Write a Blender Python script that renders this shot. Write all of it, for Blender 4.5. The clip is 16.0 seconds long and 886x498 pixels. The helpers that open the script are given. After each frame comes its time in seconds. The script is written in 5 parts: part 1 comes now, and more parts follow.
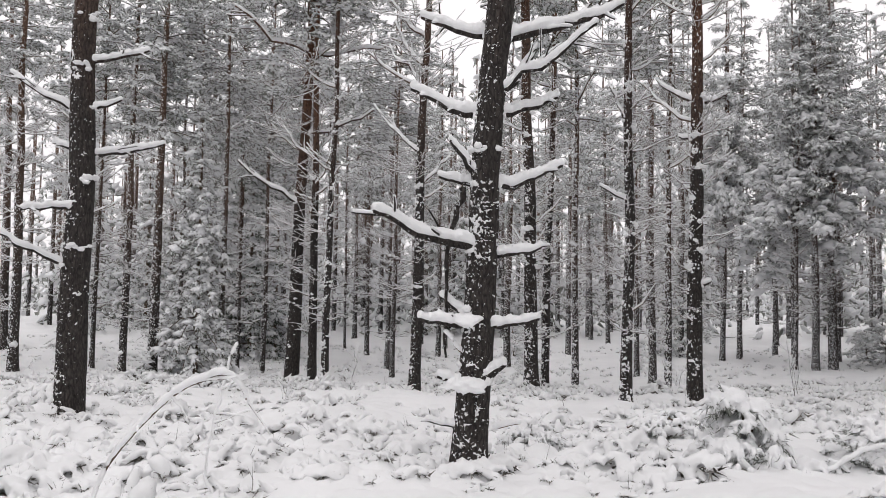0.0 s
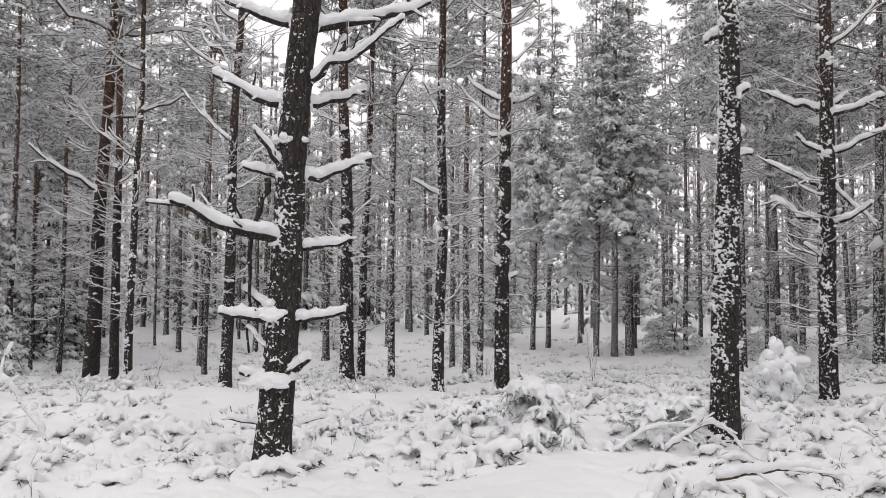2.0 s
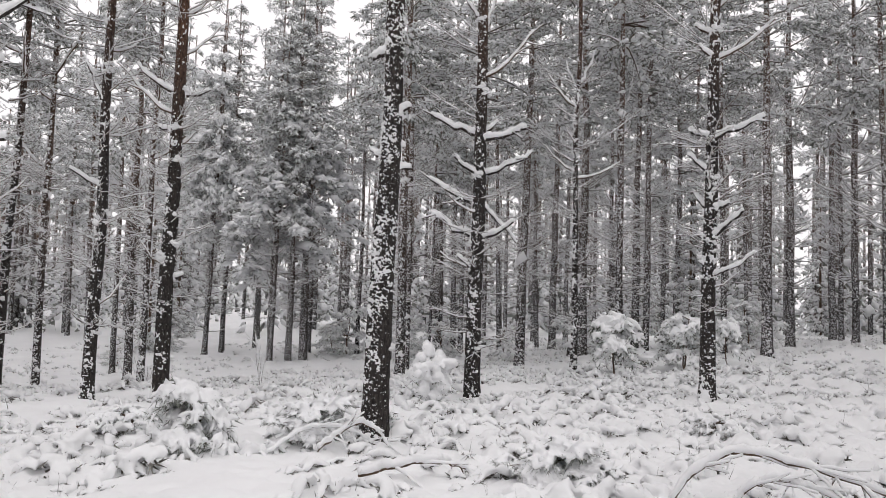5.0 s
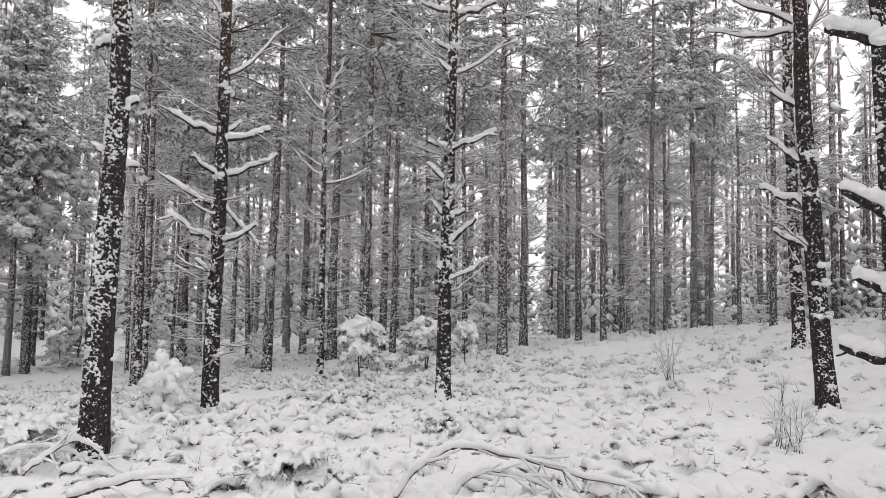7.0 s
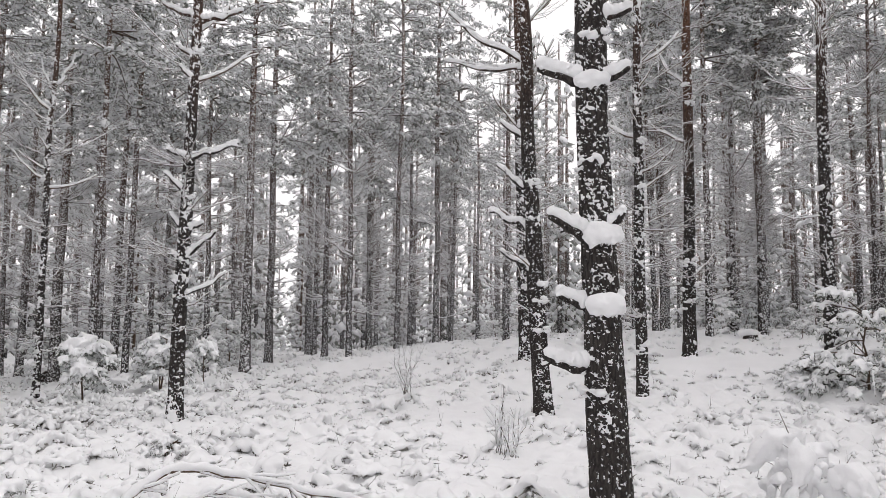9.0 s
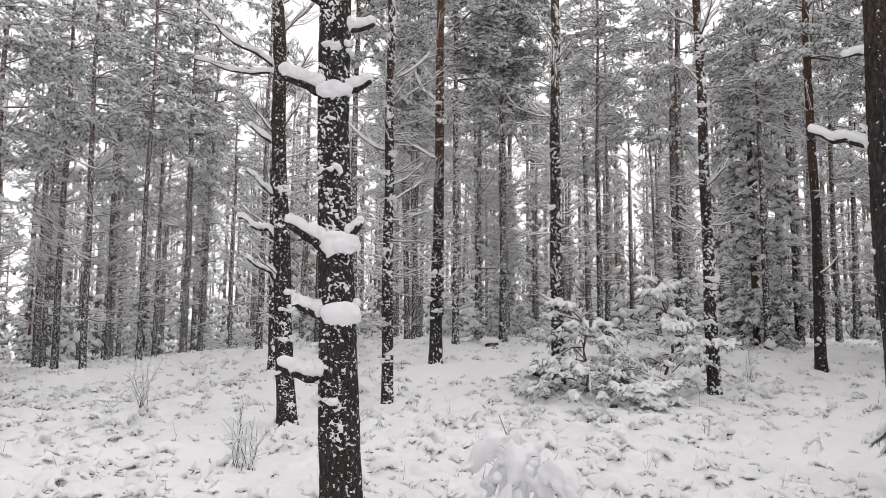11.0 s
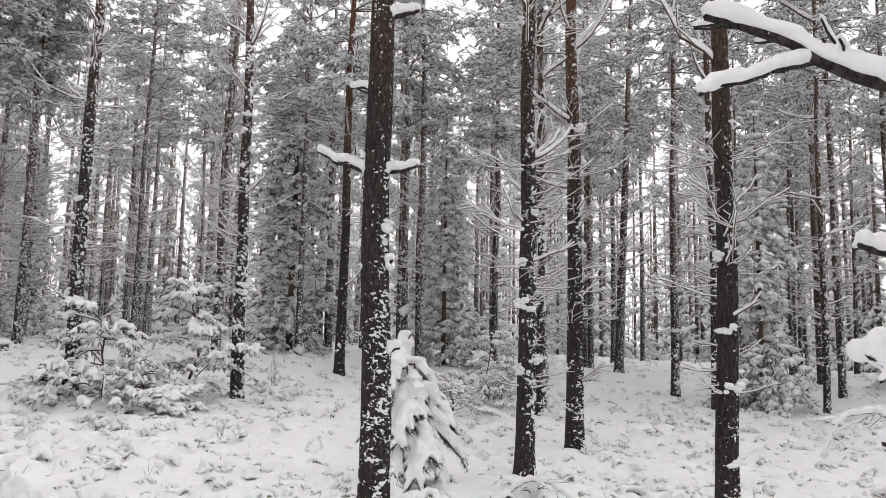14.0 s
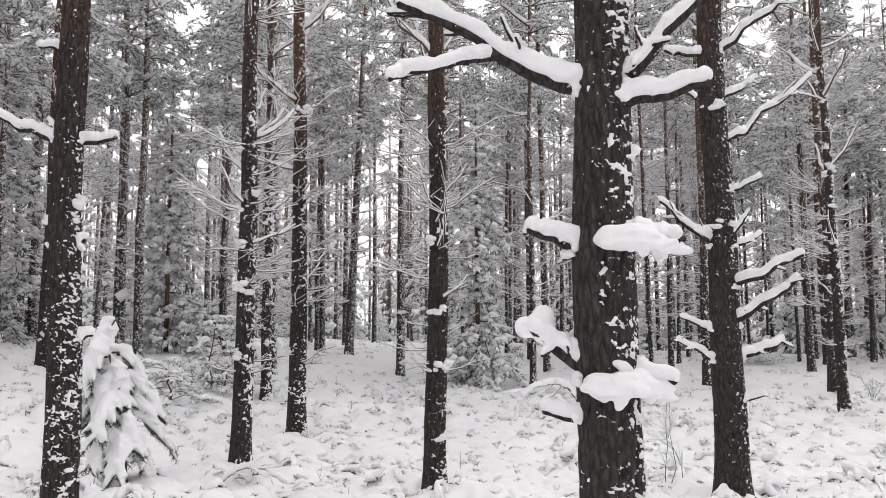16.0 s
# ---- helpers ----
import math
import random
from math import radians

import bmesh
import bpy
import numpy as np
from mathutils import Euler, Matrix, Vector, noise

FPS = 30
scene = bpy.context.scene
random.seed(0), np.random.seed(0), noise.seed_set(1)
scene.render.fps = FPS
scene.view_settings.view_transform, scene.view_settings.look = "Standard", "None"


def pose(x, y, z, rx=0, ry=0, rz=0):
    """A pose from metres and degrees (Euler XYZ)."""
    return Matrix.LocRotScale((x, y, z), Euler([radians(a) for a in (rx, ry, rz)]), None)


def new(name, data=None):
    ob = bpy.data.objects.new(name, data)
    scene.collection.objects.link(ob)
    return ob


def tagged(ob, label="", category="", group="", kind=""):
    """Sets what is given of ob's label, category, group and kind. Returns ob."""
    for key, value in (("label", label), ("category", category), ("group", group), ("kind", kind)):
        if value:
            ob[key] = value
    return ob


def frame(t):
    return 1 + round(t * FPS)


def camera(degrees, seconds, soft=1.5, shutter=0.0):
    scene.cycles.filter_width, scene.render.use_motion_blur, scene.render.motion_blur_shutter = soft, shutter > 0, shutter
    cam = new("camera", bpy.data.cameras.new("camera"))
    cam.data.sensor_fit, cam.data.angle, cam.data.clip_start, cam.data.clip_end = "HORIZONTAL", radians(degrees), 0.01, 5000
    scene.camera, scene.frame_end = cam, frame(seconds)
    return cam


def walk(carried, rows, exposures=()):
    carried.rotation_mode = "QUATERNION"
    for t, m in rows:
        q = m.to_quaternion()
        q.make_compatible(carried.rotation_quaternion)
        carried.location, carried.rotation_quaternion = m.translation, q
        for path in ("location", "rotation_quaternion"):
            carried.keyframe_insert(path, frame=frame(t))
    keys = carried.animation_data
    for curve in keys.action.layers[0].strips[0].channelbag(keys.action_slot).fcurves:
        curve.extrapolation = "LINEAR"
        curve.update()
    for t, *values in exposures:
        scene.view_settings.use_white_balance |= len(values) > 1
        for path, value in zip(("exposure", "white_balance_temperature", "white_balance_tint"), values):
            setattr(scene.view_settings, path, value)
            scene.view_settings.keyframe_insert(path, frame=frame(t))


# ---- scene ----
cam = camera(57.6, 16.0, soft=0.85)
PATH = [
    (0.0, pose(0.018, 0.642, 1.614, 93.35, -0.92, -0.10)),
    (0.5, pose(0.033, 0.651, 1.611, 93.11, -1.12, -2.31)),
    (1.0, pose(0.069, 0.643, 1.613, 92.76, -0.65, -5.41)),
    (1.5, pose(0.111, 0.639, 1.611, 92.58, -0.32, -8.44)),
    (2.0, pose(0.169, 0.642, 1.615, 93.03, -0.54, -12.56)),
    (2.5, pose(0.209, 0.622, 1.619, 93.18, -0.58, -16.69)),
    (3.0, pose(0.243, 0.609, 1.619, 93.33, -0.68, -20.22)),
    (3.5, pose(0.258, 0.584, 1.618, 93.70, -1.12, -23.97)),
    (6.0, pose(0.440, 0.483, 1.590, 93.71, -1.67, -43.16)),
    (6.5, pose(0.476, 0.433, 1.601, 93.95, -1.41, -47.88)),
    (7.0, pose(0.510, 0.401, 1.604, 94.58, -1.03, -51.89)),
    (7.5, pose(0.538, 0.355, 1.608, 94.86, -1.23, -55.95)),
    (8.0, pose(0.557, 0.313, 1.609, 95.43, -0.99, -60.12)),
    (8.5, pose(0.570, 0.284, 1.601, 95.75, -0.92, -64.88)),
    (11.0, pose(0.635, 0.070, 1.605, 96.75, -0.34, -86.09)),
    (11.5, pose(0.643, 0.016, 1.610, 97.03, -0.99, -91.30)),
    (12.0, pose(0.630, -0.057, 1.612, 97.31, -0.19, -95.90)),
    (12.5, pose(0.638, -0.134, 1.621, 97.82, 0.09, -100.73)),
    (13.0, pose(0.621, -0.189, 1.603, 97.74, -1.52, -106.75)),
    (13.5, pose(0.606, -0.243, 1.607, 97.82, -0.80, -111.90)),
    (14.0, pose(0.583, -0.303, 1.595, 97.47, -1.00, -117.05)),
    (14.5, pose(0.565, -0.351, 1.592, 97.19, -0.97, -122.04)),
    (15.0, pose(0.539, -0.418, 1.596, 97.11, -0.25, -127.02)),
    (15.5, pose(0.527, -0.472, 1.593, 96.74, -0.24, -131.38)),
    (16.0, pose(0.504, -0.517, 1.592, 96.40, 0.42, -135.32)),
]
walk(cam, PATH, [(0.0, 0.04), (3.0, 0.06), (7.0, 0.11), (8.5, 0.25), (11.0, 0.27), (12.5, 0.22), (13.5, 0.31), (14.5, 0.40), (15.0, 0.42), (16.0, 0.50)])

# ---- sky and light: an even winter overcast ----
world = bpy.data.worlds.new("overcast_sky")
scene.world = world
world.use_nodes = True
wt = world.node_tree
sky = wt.nodes.new("ShaderNodeTexSky")
sky.sky_type, sky.sun_disc = "NISHITA", False
sky.sun_elevation, sky.sun_rotation = radians(35), radians(200)
sky.air_density, sky.dust_density = 1.0, 3.0
grey = wt.nodes.new("ShaderNodeHueSaturation")
grey.inputs["Saturation"].default_value = 0.08
wt.links.new(sky.outputs["Color"], grey.inputs["Color"])
cloud = wt.nodes.new("ShaderNodeMix")
cloud.data_type = "RGBA"
cloud.inputs["Factor"].default_value = 0.8
cloud.inputs["B"].default_value = (10.72, 10.25, 10.45, 1)
wt.links.new(grey.outputs["Color"], cloud.inputs["A"])
wt.links.new(cloud.outputs["Result"], wt.nodes["Background"].inputs["Color"])
wt.nodes["Background"].inputs["Strength"].default_value = 0.11

lamp = bpy.data.lights.new("sun", "SUN")
lamp.energy, lamp.angle, lamp.color = 0.5, radians(50), (1.0, 0.985, 0.96)
sun = new("sun", lamp)
sun.matrix_world = pose(0, 0, 40, 35, 0, 20)


# ---- materials ----
def material(name):
    m = bpy.data.materials.new(name)
    m.use_nodes = True
    return m, m.node_tree, m.node_tree.nodes["Principled BSDF"]


def node(nt, kind, **values):
    n = nt.nodes.new(kind)
    for key, value in values.items():
        n.inputs[key.replace("_", " ")].default_value = value
    return n


def ramp(nt, source, stops):
    n = nt.nodes.new("ShaderNodeValToRGB")
    while len(n.color_ramp.elements) < len(stops):
        n.color_ramp.elements.new(0.5)
    for e, (p, c) in zip(n.color_ramp.elements, stops):
        e.position, e.color = p, (*c, 1.0)
    nt.links.new(source, n.inputs["Fac"])
    return n.outputs["Color"]


def bump(nt, bsdf, source, strength, distance):
    b = node(nt, "ShaderNodeBump", Strength=strength, Distance=distance)
    nt.links.new(source, b.inputs["Height"])
    nt.links.new(b.outputs["Normal"], bsdf.inputs["Normal"])


def snow_material(name, tone, grain):
    m, nt, bsdf = material(name)
    geo = nt.nodes.new("ShaderNodeNewGeometry")
    fine = node(nt, "ShaderNodeTexNoise", Scale=grain, Detail=5.0, Roughness=0.65)
    broad = node(nt, "ShaderNodeTexNoise", Scale=0.9, Detail=3.0)
    for n in (fine, broad):
        nt.links.new(geo.outputs["Position"], n.inputs["Vector"])
    a = tuple(c * 0.93 for c in tone)
    nt.links.new(ramp(nt, broad.outputs["Fac"], [(0.3, a), (0.7, tone)]), bsdf.inputs["Base Color"])
    bsdf.inputs["Roughness"].default_value = 0.75
    bsdf.inputs["Specular IOR Level"].default_value = 0.25
    bump(nt, bsdf, fine.outputs["Fac"], 0.5, 0.012)
    return m


SNOW = snow_material("settled_snow", (0.93, 0.935, 0.945), 30.0)
SNOW_GROUND = snow_material("snow_on_heath", (0.91, 0.914, 0.922), 14.0)
SNOW_FAR = snow_material("snow_on_needles", (0.90, 0.905, 0.92), 9.0)

WIND = (-0.88, -0.45, 0.12)


def bark_material(name, low, high, cover, start=4.5, end=11.5):
    """Plated bark that turns ruddy up the stem, with wind-driven snow caught on its weather side."""
    m, nt, bsdf = material(name)
    geo = nt.nodes.new("ShaderNodeNewGeometry")
    co = nt.nodes.new("ShaderNodeTexCoord")
    stretch = node(nt, "ShaderNodeMapping", Scale=(1.0, 1.0, 0.35))
    nt.links.new(co.outputs["Object"], stretch.inputs["Vector"])
    plates = node(nt, "ShaderNodeTexVoronoi", Scale=26.0)
    plates.feature = "DISTANCE_TO_EDGE"
    grain = node(nt, "ShaderNodeTexNoise", Scale=45.0, Detail=6.0, Roughness=0.7)
    warp = node(nt, "ShaderNodeTexNoise", Scale=6.0, Detail=3.0)
    for n in (plates, grain, warp):
        nt.links.new(stretch.outputs["Vector"], n.inputs["Vector"])
    sep = nt.nodes.new("ShaderNodeSeparateXYZ")
    nt.links.new(co.outputs["Object"], sep.inputs["Vector"])
    rise = node(nt, "ShaderNodeMapRange")
    rise.inputs["From Min"].default_value, rise.inputs["From Max"].default_value = start, end
    add = nt.nodes.new("ShaderNodeMath")
    add.operation = "MULTIPLY_ADD"
    nt.links.new(warp.outputs["Fac"], add.inputs[0])
    add.inputs[1].default_value = 3.0
    nt.links.new(sep.outputs["Z"], add.inputs[2])
    nt.links.new(add.outputs[0], rise.inputs["Value"])
    tone = nt.nodes.new("ShaderNodeMix")
    tone.data_type = "RGBA"
    tone.inputs["A"].default_value, tone.inputs["B"].default_value = (*low, 1), (*high, 1)
    nt.links.new(rise.outputs["Result"], tone.inputs["Factor"])
    vary = nt.nodes.new("ShaderNodeMix")
    vary.data_type, vary.blend_type = "RGBA", "MULTIPLY"
    vary.inputs["Factor"].default_value = 1.0
    nt.links.new(tone.outputs["Result"], vary.inputs["A"])
    nt.links.new(ramp(nt, grain.outputs["Fac"], [(0.3, (0.3, 0.3, 0.31)), (0.7, (1.75, 1.7, 1.65))]), vary.inputs["B"])
    crack = nt.nodes.new("ShaderNodeMix")
    crack.data_type, crack.blend_type = "RGBA", "MULTIPLY"
    crack.inputs["Factor"].default_value = 1.0
    nt.links.new(vary.outputs["Result"], crack.inputs["A"])
    nt.links.new(ramp(nt, plates.outputs["Distance"], [(0.0, (0.65, 0.65, 0.65)), (0.12, (1.0, 1.0, 1.0)), (0.4, (1.25, 1.22, 1.2))]), crack.inputs["B"])
    vary = crack
    # caught snow
    dot = nt.nodes.new("ShaderNodeVectorMath")
    dot.operation = "DOT_PRODUCT"
    dot.inputs[1].default_value = WIND
    nt.links.new(geo.outputs["Normal"], dot.inputs[0])
    spots = node(nt, "ShaderNodeTexNoise", Scale=30.0, Detail=5.0, Roughness=0.6)
    nt.links.new(geo.outputs["Position"], spots.inputs["Vector"])
    total = nt.nodes.new("ShaderNodeMath")
    total.operation = "MULTIPLY_ADD"
    nt.links.new(dot.outputs["Value"], total.inputs[0])
    total.inputs[1].default_value = 0.075
    nt.links.new(spots.outputs["Fac"], total.inputs[2])
    mask = ramp(nt, total.outputs[0], [(cover, (0, 0, 0)), (cover + 0.025, (1, 1, 1))])
    final = nt.nodes.new("ShaderNodeMix")
    final.data_type = "RGBA"
    nt.links.new(mask, final.inputs["Factor"])
    nt.links.new(vary.outputs["Result"], final.inputs["A"])
    final.inputs["B"].default_value = (0.84, 0.85, 0.87, 1)
    nt.links.new(final.outputs["Result"], bsdf.inputs["Base Color"])
    bsdf.inputs["Roughness"].default_value = 0.9
    bsdf.inputs["Specular IOR Level"].default_value = 0.2
    edge = ramp(nt, plates.outputs["Distance"], [(0.0, (0, 0, 0)), (0.25, (1, 1, 1))])
    relief = nt.nodes.new("ShaderNodeMix")
    relief.data_type, relief.blend_type = "RGBA", "ADD"
    relief.inputs["Factor"].default_value = 0.6
    nt.links.new(edge, relief.inputs["A"])
    nt.links.new(mask, relief.inputs["B"])
    bump(nt, bsdf, relief.outputs["Result"], 0.9, 0.012)
    return m


BARK = bark_material("pine_bark", (0.052, 0.045, 0.041), (0.14, 0.08, 0.056), 0.615, 4.4, 9.5)
BARK_CLEAN = bark_material("sheltered_pine_bark", (0.042, 0.0385, 0.0365), (0.17, 0.088, 0.056), 0.69, 4.8, 9.5)
BARK_CLAD = bark_material("snow_caked_pine_bark", (0.046, 0.042, 0.0405), (0.13, 0.078, 0.057), 0.66, 5.2, 10.0)
# Far stems: more white flecks, caught snow that also stands in for haze.
BARK_FAR = bark_material("hazy_snowy_pine_bark", (0.050, 0.045, 0.043), (0.14, 0.092, 0.068), 0.585, 3.0, 8.5)
BARK_GREY = bark_material("grey_pine_bark", (0.050, 0.044, 0.041), (0.13, 0.085, 0.062), 0.60, 4.4, 9.5)


def plain_material(name, dark, light, scale, rough=0.85):
    m, nt, bsdf = material(name)
    geo = nt.nodes.new("ShaderNodeNewGeometry")
    n = node(nt, "ShaderNodeTexNoise", Scale=scale, Detail=4.0)
    nt.links.new(geo.outputs["Position"], n.inputs["Vector"])
    mix = nt.nodes.new("ShaderNodeMath")
    mix.operation = "MULTIPLY_ADD"
    nt.links.new(geo.outputs["Random Per Island"], mix.inputs[0])
    mix.inputs[1].default_value = 0.4
    nt.links.new(n.outputs["Fac"], mix.inputs[2])
    nt.links.new(ramp(nt, mix.outputs[0], [(0.35, dark), (1.0, light)]), bsdf.inputs["Base Color"])
    bsdf.inputs["Roughness"].default_value = rough
    bsdf.inputs["Specular IOR Level"].default_value = 0.2
    return m


TWIG = plain_material("twig_bark", (0.055, 0.040, 0.030), (0.16, 0.112, 0.080), 20.0)
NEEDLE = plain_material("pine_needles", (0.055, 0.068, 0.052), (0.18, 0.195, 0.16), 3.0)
# For far trees: distance haze is painted in as paler colour, besides the frost.
HAZY_FROSTED = plain_material("hazy_frosted_needles", (0.13, 0.14, 0.125), (0.40, 0.41, 0.385), 3.0)
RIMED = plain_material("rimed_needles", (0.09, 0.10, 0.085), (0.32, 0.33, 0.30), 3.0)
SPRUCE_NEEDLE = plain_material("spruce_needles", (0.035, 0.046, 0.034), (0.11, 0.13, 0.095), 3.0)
HEATH = plain_material("heath_stems", (0.045, 0.042, 0.038), (0.16, 0.148, 0.128), 25.0)
FROSTED_HEATH = plain_material("frosted_heath_sprigs", (0.15, 0.143, 0.13), (0.40, 0.385, 0.36), 25.0)


# ---- mesh tools ----
rng = np.random.default_rng(7)


class Soup:
    """Collects vertices and faces of one mesh."""

    def __init__(self):
        self.v, self.f, self.n = [], [], 0

    def add(self, verts, faces):
        verts = np.asarray(verts, float).reshape(-1, 3)
        self.v.append(verts)
        self.f.append(np.asarray(faces, int) + self.n)
        self.n += len(verts)
        return self

    def mesh(self, name, mat, smooth=True):
        me = bpy.data.meshes.new(name)
        if not self.v:
            return me
        verts = np.concatenate(self.v)
        loops, starts, at = [], [], 0
        for f in self.f:
            k = f.shape[1]
            starts.append(at + np.arange(len(f)) * k)
            loops.append(f.ravel())
            at += f.size
        me.vertices.add(len(verts))
        me.vertices.foreach_set("co", verts.ravel())
        loops, starts = np.concatenate(loops), np.concatenate(starts)
        me.loops.add(len(loops))
        me.loops.foreach_set("vertex_index", loops.astype(np.int32))
        me.polygons.add(len(starts))
        me.polygons.foreach_set("loop_start", starts.astype(np.int32))
        me.update(calc_edges=True)
        me.validate()
        if smooth:
            me.polygons.foreach_set("use_smooth", np.ones(len(me.polygons), bool))
        me.materials.append(mat)
        return me


def soften(ob, voxel, rounds=3):
    """Lets the lumps of a snow mesh run together into one soft mass."""
    m = ob.modifiers.new("fuse", "REMESH")
    m.mode, m.voxel_size, m.use_smooth_shade = "VOXEL", voxel, True
    f = ob.modifiers.new("soft", "SMOOTH")
    f.factor, f.iterations = 0.5, rounds
    return ob


def fused(mesh, voxel, rounds=3):
    """The same as a mesh of its own, for things that share it."""
    ob = soften(new("shape", mesh), voxel, rounds)
    out = bpy.data.meshes.new_from_object(ob.evaluated_get(bpy.context.evaluated_depsgraph_get()))
    bpy.data.objects.remove(ob)
    return out


def part(name, mesh, parent, label="", kind=""):
    ob = new(name, mesh)
    ob.parent = parent
    return tagged(ob, label=label, kind=kind)


def thing(name, x, y, z, label, category, group="", kind=""):
    ob = new(name)
    ob.empty_display_size = 0.2
    ob.matrix_world = pose(x, y, z)
    return tagged(ob, label, category, group, kind)


def unit(v):
    v = np.asarray(v, float)
    return v / (np.linalg.norm(v, axis=-1, keepdims=True) + 1e-12)


def tube(points, radii, sides=6, flat=1.0, rough=0.0, gen=rng, caps=True):
    """A closed tube along points; flat squashes it in height, rough makes it lumpy."""
    p = np.asarray(points, float)
    r = np.asarray(radii, float)
    t = unit(np.gradient(p, axis=0))
    up = np.where(np.abs(t[:, 2:3]) > 0.9, np.array([[1.0, 0, 0]]), np.array([[0, 0, 1.0]]))
    a = unit(np.cross(t, up))
    b = np.cross(a, t)
    ang = np.linspace(0, 2 * math.pi, sides, endpoint=False)
    rr = r[:, None] * (1 + rough * gen.uniform(-1, 1, (len(p), sides)))
    ring = p[:, None] + rr[..., None] * (np.cos(ang)[None, :, None] * a[:, None] + flat * np.sin(ang)[None, :, None] * b[:, None])
    k = len(p)
    v = np.concatenate([ring.reshape(-1, 3), p[:1] - t[:1] * r[0] * 0.4, p[-1:] + t[-1:] * r[-1] * 0.6])
    i, j = np.meshgrid(np.arange(k - 1), np.arange(sides), indexing="ij")
    jn = (j + 1) % sides
    quads = np.stack([i * sides + j, i * sides + jn, (i + 1) * sides + jn, (i + 1) * sides + j], -1).reshape(-1, 4)
    q = np.arange(sides)
    qn = (q + 1) % sides
    ends = np.concatenate([np.stack([np.full(sides, k * sides), qn, q], 1),
                           np.stack([np.full(sides, k * sides + 1), (k - 1) * sides + q, (k - 1) * sides + qn], 1)])
    tris = np.concatenate([quads[:, [0, 1, 2]], quads[:, [0, 2, 3]], ends] if caps else [quads[:, [0, 1, 2]], quads[:, [0, 2, 3]]])
    return v, tris


def ico():
    g = (1 + 5 ** 0.5) / 2
    v = np.array([(-1, g, 0), (1, g, 0), (-1, -g, 0), (1, -g, 0), (0, -1, g), (0, 1, g), (0, -1, -g), (0, 1, -g), (g, 0, -1), (g, 0, 1), (-g, 0, -1), (-g, 0, 1)])
    f = "0 11 5 0 5 1 0 1 7 0 7 10 0 10 11 1 5 9 5 11 4 11 10 2 10 7 6 7 1 8 3 9 4 3 4 2 3 2 6 3 6 8 3 8 9 4 9 5 2 4 11 6 2 10 8 6 7 9 8 1"
    return unit(v), np.array(f.split(), int).reshape(-1, 3)


ICO_V, ICO_F = ico()


def ico_fine():
    v, f = [tuple(p) for p in ICO_V], []
    seen = {}

    def mid(a, b):
        key = (min(a, b), max(a, b))
        if key not in seen:
            seen[key] = len(v)
            v.append(tuple(unit((np.array(v[a]) + np.array(v[b])) / 2)))
        return seen[key]

    for a, b, c in ICO_F:
        ab, bc, ca = mid(a, b), mid(b, c), mid(c, a)
        f += [(a, ab, ca), (b, bc, ab), (c, ca, bc), (ab, bc, ca)]
    return np.array(v), np.array(f)


FINE_V, FINE_F = ico_fine()
OCTA_V = np.array([(1, 0, 0), (-1, 0, 0), (0, 1, 0), (0, -1, 0), (0, 0, 1), (0, 0, -1.0)])
OCTA_F = np.array([(0, 2, 4), (2, 1, 4), (1, 3, 4), (3, 0, 4), (2, 0, 5), (1, 2, 5), (3, 1, 5), (0, 3, 5)])


def lumps(soup, centres, axes, rough=0.25, gen=rng, fine=1):
    """Uneven lumps: centres (n, 3) and axes (n, 3, 3), whose rows are the three half axes."""
    tv, tf = ((OCTA_V, OCTA_F), (ICO_V, ICO_F), (FINE_V, FINE_F))[fine]
    n, k = len(centres), len(tv)
    if not n:
        return
    shape = tv[None] * (1 + rough * gen.uniform(-1, 1, (n, k, 1)))
    v = centres[:, None] + np.einsum("nki,nij->nkj", shape, axes)
    f = tf[None] + (np.arange(n) * k)[:, None, None]
    soup.add(v.reshape(-1, 3), f.reshape(-1, 3))


def along_axes(d, length, width, height):
    """Half axes for lumps that lie along directions d, flat side down."""
    d = unit(d)
    side = unit(np.cross(d, np.array([0, 0, 1.0])) + 1e-6)
    top = np.cross(side, d)
    return np.stack([d * length[:, None], side * width[:, None], top * height[:, None]], 1)


def needles(soup, centres, d, size, count, width, spread=0.9, gen=rng):
    """Tufts of thin pointed blades about each centre, swept along d."""
    n = len(centres)
    if not n:
        return
    way = unit(unit(d)[:, None] + spread * gen.normal(size=(n, count, 3)))
    start = centres[:, None] + unit(d)[:, None] * (gen.uniform(-0.7, 0.5, (n, count, 1)) * size[:, None, None])
    length = size[:, None, None] * gen.uniform(0.6, 1.15, (n, count, 1))
    side = unit(np.cross(way, gen.normal(size=(n, count, 3)))) * (width * size[:, None, None])
    v = np.stack([start - side, start + side, start + way * length], 2)
    m = n * count
    soup.add(v.reshape(-1, 3), np.arange(m * 3).reshape(-1, 3))


